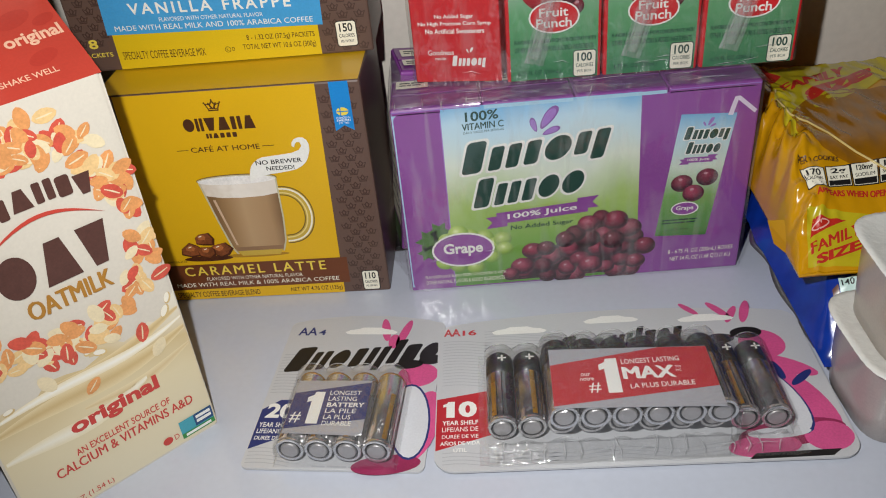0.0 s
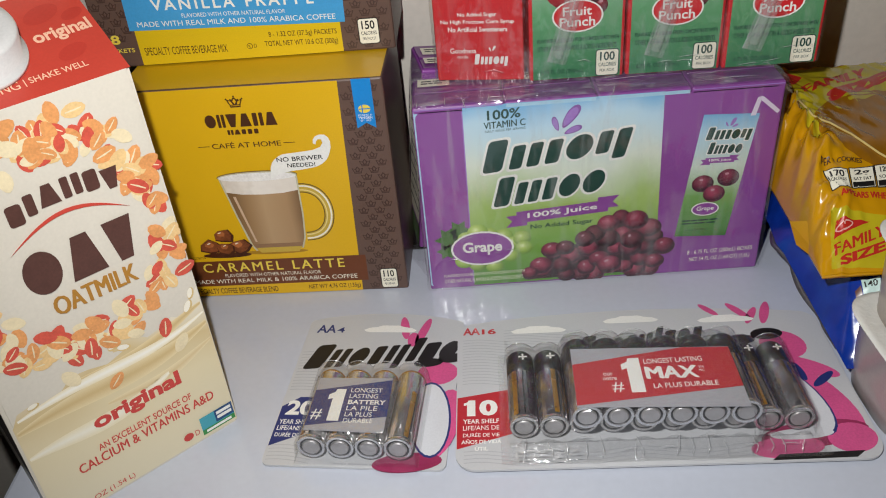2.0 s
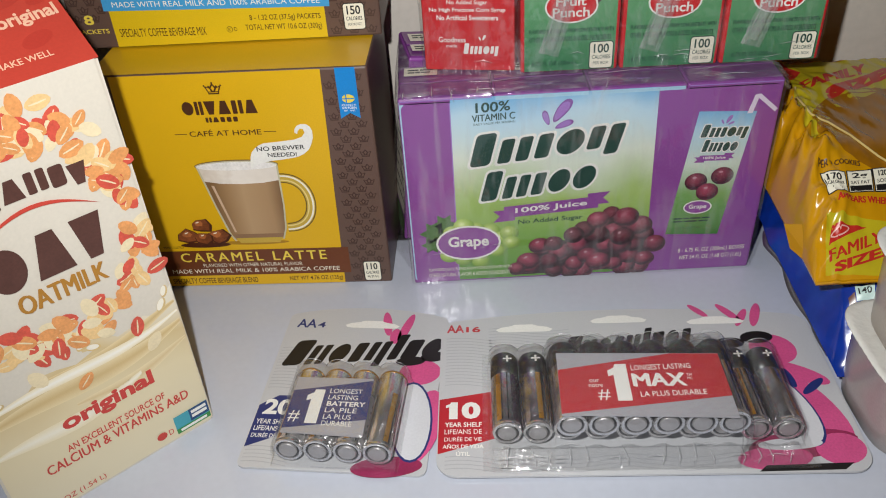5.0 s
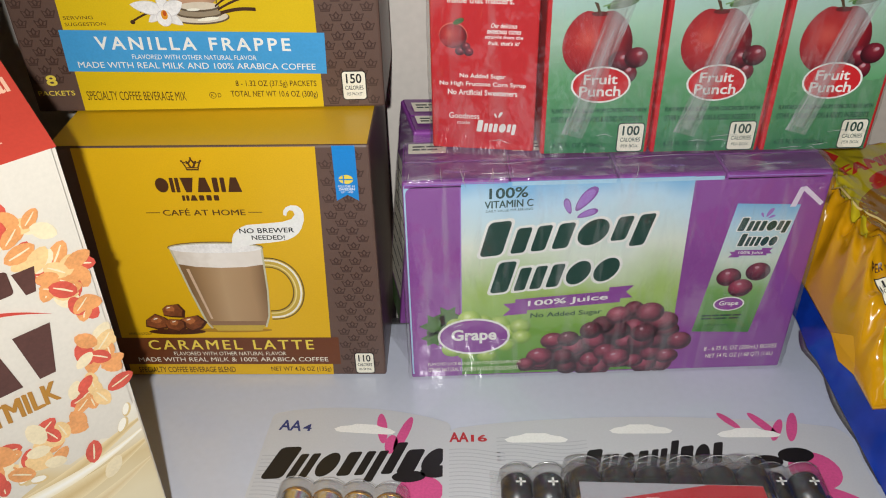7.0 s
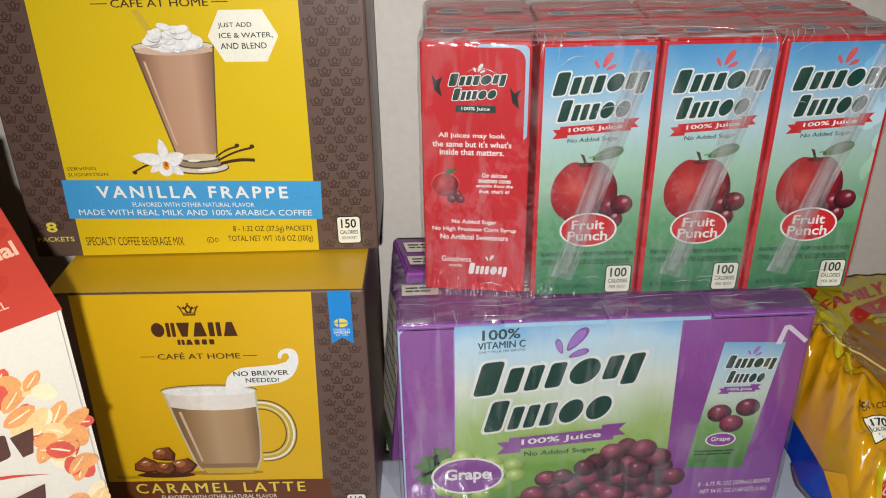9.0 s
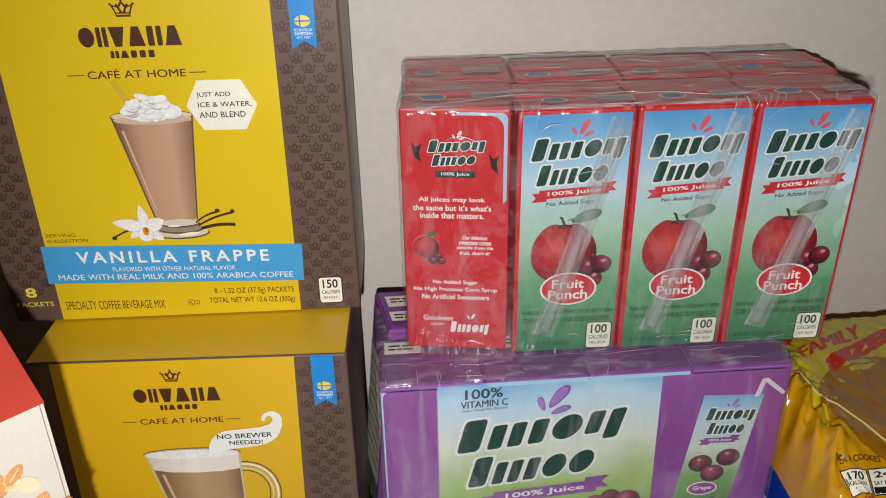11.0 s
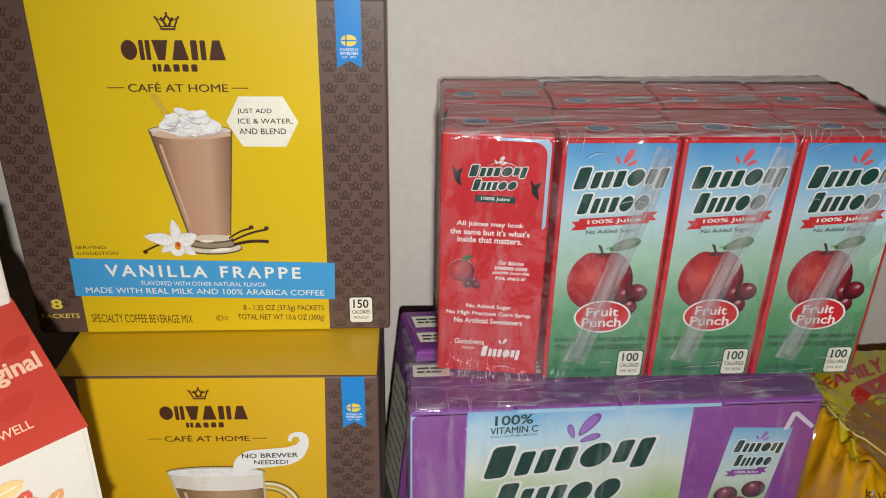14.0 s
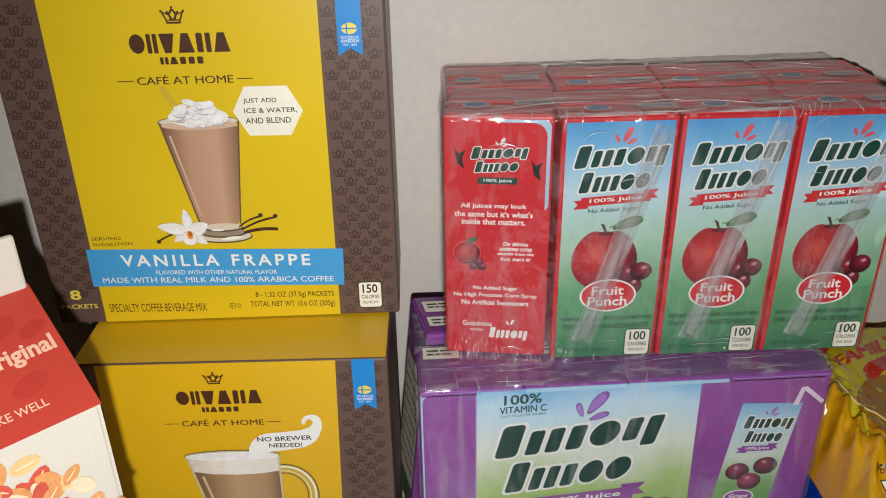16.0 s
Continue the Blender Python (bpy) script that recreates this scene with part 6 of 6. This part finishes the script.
def between(x, xs, ys):
    """Straight lines from point to point."""
    if x <= xs[0]:
        return ys[0]
    for x0, x1, y0, y1 in zip(xs, xs[1:], ys, ys[1:]):
        if x <= x1:
            return y0 + (y1 - y0) * (x - x0) / (x1 - x0)
    return ys[-1]


def bag(name, label, top, bottom, left, right, y0, y1, material, n=(150, 130)):
    """A filled film bag: an upper and a lower sheet that meet in a seam, between left(y) and right."""
    b = thing(name, label, "cookie bag", None, "cookie bags")
    vs, fs = [], []
    nu, nv = n
    for j in range(nv + 1):
        y = y0 + (y1 - y0) * (0.5 - 0.5 * math.cos(math.pi * j / nv))
        for i in range(nu + 1):
            x = left(y) + (right - left(y)) * (0.5 - 0.5 * math.cos(math.pi * i / nu))
            vs.append((x, y, top(x, y)))
    m = len(vs)
    vs += [(x, y, min(z - 0.0003, bottom(x, y))) for x, y, z in vs]
    for j in range(nv):
        for i in range(nu):
            k = j * (nu + 1) + i
            fs.append((k, k + 1, k + nu + 2, k + nu + 1))
            fs.append((m + k + nu + 1, m + k + nu + 2, m + k + 1, m + k))
    ring = [i for i in range(nu + 1)] + [j * (nu + 1) + nu for j in range(1, nv + 1)] + [nv * (nu + 1) + i for i in range(nu - 1, -1, -1)] + [j * (nu + 1) for j in range(nv - 1, 0, -1)]
    for a, c in zip(ring, ring[1:] + ring[:1]):
        fs.append((a, m + a, m + c, c))
    mesh_ob("bag_film", vs, fs, material, b, "", None, True)
    return b


clamp = lambda x: min(1.0, max(0.0, x))
blue_left = lambda y: between(y, (0.316, 0.40, 0.42, 0.50), (0.156, 0.1468, 0.1496, 0.151))
blue_seam = lambda y: between(y, (0.316, 0.39), (0.011, 0.030))


def bh(x, y):
    """The blue bag: its side seam stands off the worktop; it swells from there, creased, to a flat top."""
    s, t = clamp((x - blue_left(y)) / 0.03), clamp((y - 0.316) / 0.045)
    k = (1 - (1 - s) ** 2.4) * (1 - (1 - t) ** 2) * clamp((0.5 - y) / 0.02) ** 0.5
    fold = 0.0045 * noise.noise(Vector((x * 46 + 5, y * 26, 5.0))) + 0.0034 * (1 - 2.4 * abs(noise.noise(Vector((x * 60 + 3 - 30 * y, y * 18 + x * 20, 3.0)))))
    fold += 0.0016 * (1 - 3 * abs(noise.noise(Vector((x * 120 - 60 * y, y * 50, 8.0)))))
    return blue_seam(y) + (0.051 - blue_seam(y)) * k + fold * min(1.0, 2.2 * s) * min(1.0, 2.2 * t) * (1 - 0.6 * k)


def blue_below(x, y):
    s, t = clamp((x - blue_left(y)) / 0.026), clamp((y - 0.316) / 0.018)
    return 0.0006 + blue_seam(y) * max((1 - s) ** 1.6, 0.9 * (1 - t) ** 1.6)


B = bag("cookie_bag", "shiny blue cookie bag lying under the yellow one", bh, blue_below, blue_left, 0.36, 0.316, 0.50, BAGB)
# silvery inner side of the seam, showing along the bag's edge
rows = [(blue_left(y) - 0.0028 * abs(math.sin(23 * y + 90 * y * y)) * clamp((y - 0.33) / 0.02), y, blue_seam(y)) for y in (0.328 + 0.086 * i / 24 for i in range(25))]
vs = [v for x, y, z in rows for v in ((x + 0.004, y, z + 0.0002), (x, y, z - 0.001), (x + 0.0035, y, z - 0.0016))]
fs = [(3 * i + a, 3 * i + b, 3 * i + 3 + b, 3 * i + 3 + a) for i in range(24) for a, b in ((0, 1), (1, 2), (2, 0))]
mesh_ob("foil_seam", vs, fs + [(0, 1, 2), (74, 73, 72)], FOIL, B, "silvery sealed edge", None, True)

yellow_left = lambda y: between(y, (0.33, 0.415, 0.52), (0.1432, 0.1474, 0.148))


def yh(x, y):
    """The yellow bag: a steep front, a flat top, its side falling off in long folds."""
    s = (x - yellow_left(y)) / 0.02
    side = max(0.0, 1 - (1 - clamp(s)) ** 2.6) ** 0.55
    t = clamp((y - 0.336) / 0.062)
    back = clamp((0.516 - y) / 0.02) ** 0.5
    fold = 0.0024 * noise.noise(Vector((x * 34 + 9, y * 24, 9.0))) + 0.0016 * abs(noise.noise(Vector((x * 95, y * 48, 2.0))))
    fold += 0.0075 * (1 - 2.2 * abs(noise.noise(Vector((x * 40 + 4 + 18 * y, y * 62 - x * 90, 6.0))))) * math.exp(-((s - 0.45) / 0.5) ** 2)
    fold += 0.003 * (1 - 2.6 * abs(noise.noise(Vector((x * 150, y * 110 + x * 60, 21.0))))) * math.exp(-((s - 0.5) / 0.6) ** 2)
    fold += 0.0010 * (1 - 3 * abs(noise.noise(Vector((x * 60 + 0.5 * y, y * 30 + x * 25, 14.0)))))
    fold *= 1 - 0.8 * math.exp(-((y - 0.374) / 0.013) ** 2) * clamp((s - 0.25) / 0.3)
    fold *= 1 - 0.7 * math.exp(-((y - 0.348) / 0.01) ** 2) * clamp((s - 0.25) / 0.3)
    return 0.0545 + (0.0375 * (1 - (1 - t) ** 1.8) + 0.0005) * side * back + fold * min(1.0, 2 * side * back) * min(1.0, 0.15 + 2 * t)


Y = bag("cookie_bag", "glossy yellow family-size cookie bag resting on the blue bag", yh, lambda x, y: 0.0535, yellow_left, 0.36, 0.335, 0.515, BAGY)
f = Face(Y, None, lambda u, v, w: (u / 1000, v / 1000, yh(u / 1000, v / 1000) + 0.0004 + 0.0005 * w))


def laid(f, name, pts, material, layer, n=10, label=""):
    """A print that follows the bag: a four-cornered patch in a grid, so that it bends with the folds."""
    (ax, ay), (bx, by), (cx, cy), (dx, dy) = pts
    q, fs = [], []
    for j in range(n + 1):
        for i in range(n + 1):
            s, t = i / n, j / n
            q.append(((ax * (1 - s) + bx * s) * (1 - t) + (dx * (1 - s) + cx * s) * t, (ay * (1 - s) + by * s) * (1 - t) + (dy * (1 - s) + cy * s) * t))
    for j in range(n):
        for i in range(n):
            k = j * (n + 1) + i
            fs.append((k, k + 1, k + n + 2, k + n + 1))
    return f.put(name, q, fs, material, layer, label)


# front label
laid(f, "lime_panel", [(148.4, 337.6), (206, 335.6), (209, 352), (152.4, 359)], LIME, 1, 50, "lime yellow printed front label")
laid(f, "red_corner", [(151.6, 347.6), (152, 348.2), (170.5, 353.6), (154.4, 355.2)], BAGRED, 2, 24, "red three-cornered maker's mark")
f.ell("mark_oval", 157.6, 352.2, 4.6, 1.5, mat("pale_pink_bag_print", S(226, 170, 160), 0.3, coat=0.4), 3, 14)
f.ell("mark_oval_red", 157.6, 352.2, 3.9, 1.0, BAGRED, 4, 14)
f.quad_text("FAMILY", [(150.9, 341.6), (176.5, 348.2), (177.4, 352.6), (151.2, 345.6)], BAGRED, 2.5, 0.035)
f.quad_text("SIZE!", [(152.8, 337.8), (178, 343.2), (179, 347.0), (153.2, 341.2)], BAGRED, 2.5, 0.035)
# facts along the front edge of the top
f.quad_text("PER 3 COOKIES", [(155.2, 383.4), (175, 381.6), (175.6, 384.4), (155.6, 386.4)], INK, 2.5, 0.01)
tiles = (("170", "CALORIES", [(156.2, 368.6), (164.7, 368.0), (165.8, 377.9), (155.6, 379.8)]), ("2g", "SAT FAT", [(166.0, 368.1), (177.4, 368.5), (179.2, 379.0), (167.4, 378.2)]),
         ("120mg", "SODIUM", [(178.9, 368.5), (190.6, 368.9), (193.8, 380.9), (180.4, 379.2)]), ("11g", "SUGARS", [(192, 369), (204, 369.4), (208, 382), (195.2, 381)]))
for i, (n1, n2, q) in enumerate(tiles):
    at = lambda p, r: ((q[0][0] * (1 - p) + q[1][0] * p) * (1 - r) + (q[3][0] * (1 - p) + q[2][0] * p) * r, (q[0][1] * (1 - p) + q[1][1] * p) * (1 - r) + (q[3][1] * (1 - p) + q[2][1] * p) * r)
    patch = lambda a, b, c, d: [at(a, b), at(c, b), at(c, d), at(a, d)]
    laid(f, "tile_border", patch(-0.05, -0.05, 1.05, 1.05), BLACK, 1.6, 16)
    laid(f, "nutrition_tile", patch(0, 0, 1, 1), CREAM, 2.2, 16)
    f.quad_text(n1, patch(0.18, 0.58, 0.84, 0.92), BLACK, 3, 0.02)
    f.quad_text(n2, patch(0.1, 0.36, 0.9, 0.52), BLACK, 3, 0.01)
    if i:
        laid(f, "dark_tile_foot", patch(0.03, 0.02, 0.97, 0.28), BLACK, 2.8, 10)
f.quad_text("APPEARS WHEN OPENED", [(158.6, 363.2), (198, 362.2), (199, 365.2), (159, 366.2)], BAGRED, 2.5, 0.012)
# the round picture and the lime label round it
laid(f, "lime_panel", [(164, 443), (186, 434.5), (236, 466), (176, 492)], LIME, 1.2, 50, "lime yellow printed band")
laid(f, "lime_panel", [(159, 401), (167, 414), (188, 437), (164.5, 446)], LIME, 1.0, 40)
laid(f, "lime_panel", [(176, 491), (230, 464), (300, 470), (290, 500)], LIME, 1.4, 40)
disc = lambda cu, cv, r, n=40: [(cu + r * math.cos(2 * math.pi * i / n), cv + 0.86 * r * math.sin(2 * math.pi * i / n)) for i in range(n)]
f.poly("cookie_window", disc(216, 412, 52), MUSTARD, 1.8, "brownish round picture of cookies")
f.quad_text("FAMILY", [(174, 458), (216, 474.5), (220, 488), (175, 467)], BAGRED, 2.6, 0.07)
f.quad_text("SIZE!", [(184, 445), (231, 470), (233, 482), (185.5, 457)], BAGRED, 2.6, 0.07)
laid(f, "red_corner", [(164, 470), (172, 470), (180, 480), (170, 496)], BAGRED, 2.2, 16)
# raised peel-back seam, a thin bright ridge wandering over the bag
seam = [(168, 456), (164, 449), (163.6, 441), (164.2, 433), (166, 426), (168.8, 420.5), (172.5, 418.6), (175, 411), (177.5, 403), (180, 394.4), (185.6, 386.4), (191, 380.5), (197, 374), (210, 372), (240, 384)]
cv = bpy.data.curves.new("peel_seam", "CURVE")
cv.dimensions, cv.bevel_depth, cv.bevel_resolution = "3D", 0.0006, 2
sp = cv.splines.new("POLY")
sp.points.add(len(seam) - 1)
for p, (u, v) in zip(sp.points, seam):
    p.co = (u / 1000, v / 1000, yh(u / 1000, v / 1000) + 0.0011, 1)
so = new("peel_seam", cv)
so.parent = Y
cv.materials.append(mat("clear_seam", S(214, 190, 120), 0.12, coat=1.0))
# the folded end of the bag: a stiff three-cornered flap
fl = [(0.1462, 0.382, 0.0562), (0.1416, 0.377, 0.0602), (0.1494, 0.3595, 0.0715), (0.1480, 0.338, 0.0560), (0.1422, 0.366, 0.0528), (0.158, 0.36, 0.058)]
mesh_ob("end_flap", fl, [(0, 1, 2), (1, 4, 3, 2), (4, 0, 5), (3, 4, 5), (2, 3, 5), (0, 2, 5), (0, 4, 1)], BAGY, Y, "folded end seal of the bag")
bf = Face(B, None, lambda u, v, w: (u / 1000, v / 1000, bh(u / 1000, v / 1000) + 0.0008 + 0.0003 * w))
laid(bf, "calorie_tile", [(167.8, 338.4), (175.4, 336.8), (176, 342.2), (167.9, 344.2)], mat("pale_mint_print", S(190, 216, 210), 0.3), 2, 12, "pale calorie tile on the blue bag")
bf.quad_text("140", [(169, 340.4), (174.4, 339.2), (174.6, 341.8), (169, 343)], BLACK, 3, 0.02)
laid(bf, "brown_picture", [(164.4, 333), (167.4, 334), (167.4, 342), (164.6, 341)], mat("brown_cookie_print", S(96, 50, 34), 0.3, coat=0.4), 2, 10)

# ---- dessert cups ----
CUPM = mat("milky_cup_plastic", S(168, 160, 156), 0.3, var=0.12, scale=50, coat=0.3)
CUPM2 = mat("beige_cup_plastic", S(176, 164, 152), 0.3, var=0.12, scale=50, coat=0.3)
LID = mat("white_foil_lid", S(222, 220, 214), 0.25, var=0.06, scale=80, bump=0.3, bscale=300, coat=0.3)


def dessert_cup(m, body, label):
    c = thing("dessert_cup", label, "cup", m, "dessert cups")
    a, b = lathe([(0.024, 0.0006), (0.0262, 0), (0.0272, 0.0012), (0.0285, 0.018), (0.0298, 0.0425), (0.0302, 0.0434), (0.0322, 0.0438), (0.0324, 0.0446), (0.028, 0.0446)], 64, 4.2)
    mesh_ob("cup_body", a, b, body, c, "", None, True)
    vs, fs = lathe([(0.0335, 0.0442), (0.0338, 0.0447), (0.0334, 0.0452), (0.031, 0.0454), (0.0298, 0.0448), (0.012, 0.0448)], 120, 4.2)
    vs = [(x, y, z + 0.00016 * math.sin(70 * math.atan2(y, x)) * (x * x + y * y > 0.031 ** 2)) for x, y, z in vs]
    mesh_ob("foil_lid", vs, fs, LID, c, "white foil lid with crimped silver edge", None, True)
    return c


dessert_cup(pose(0.1868, 0.3000, 0.0, 0, 0, 1), CUPM, "lidded milky dessert cup standing on the worktop")
dessert_cup(pose(0.1890, 0.2985, 0.0453, 0, 0, -2), CUPM2, "lidded beige dessert cup stacked on another")
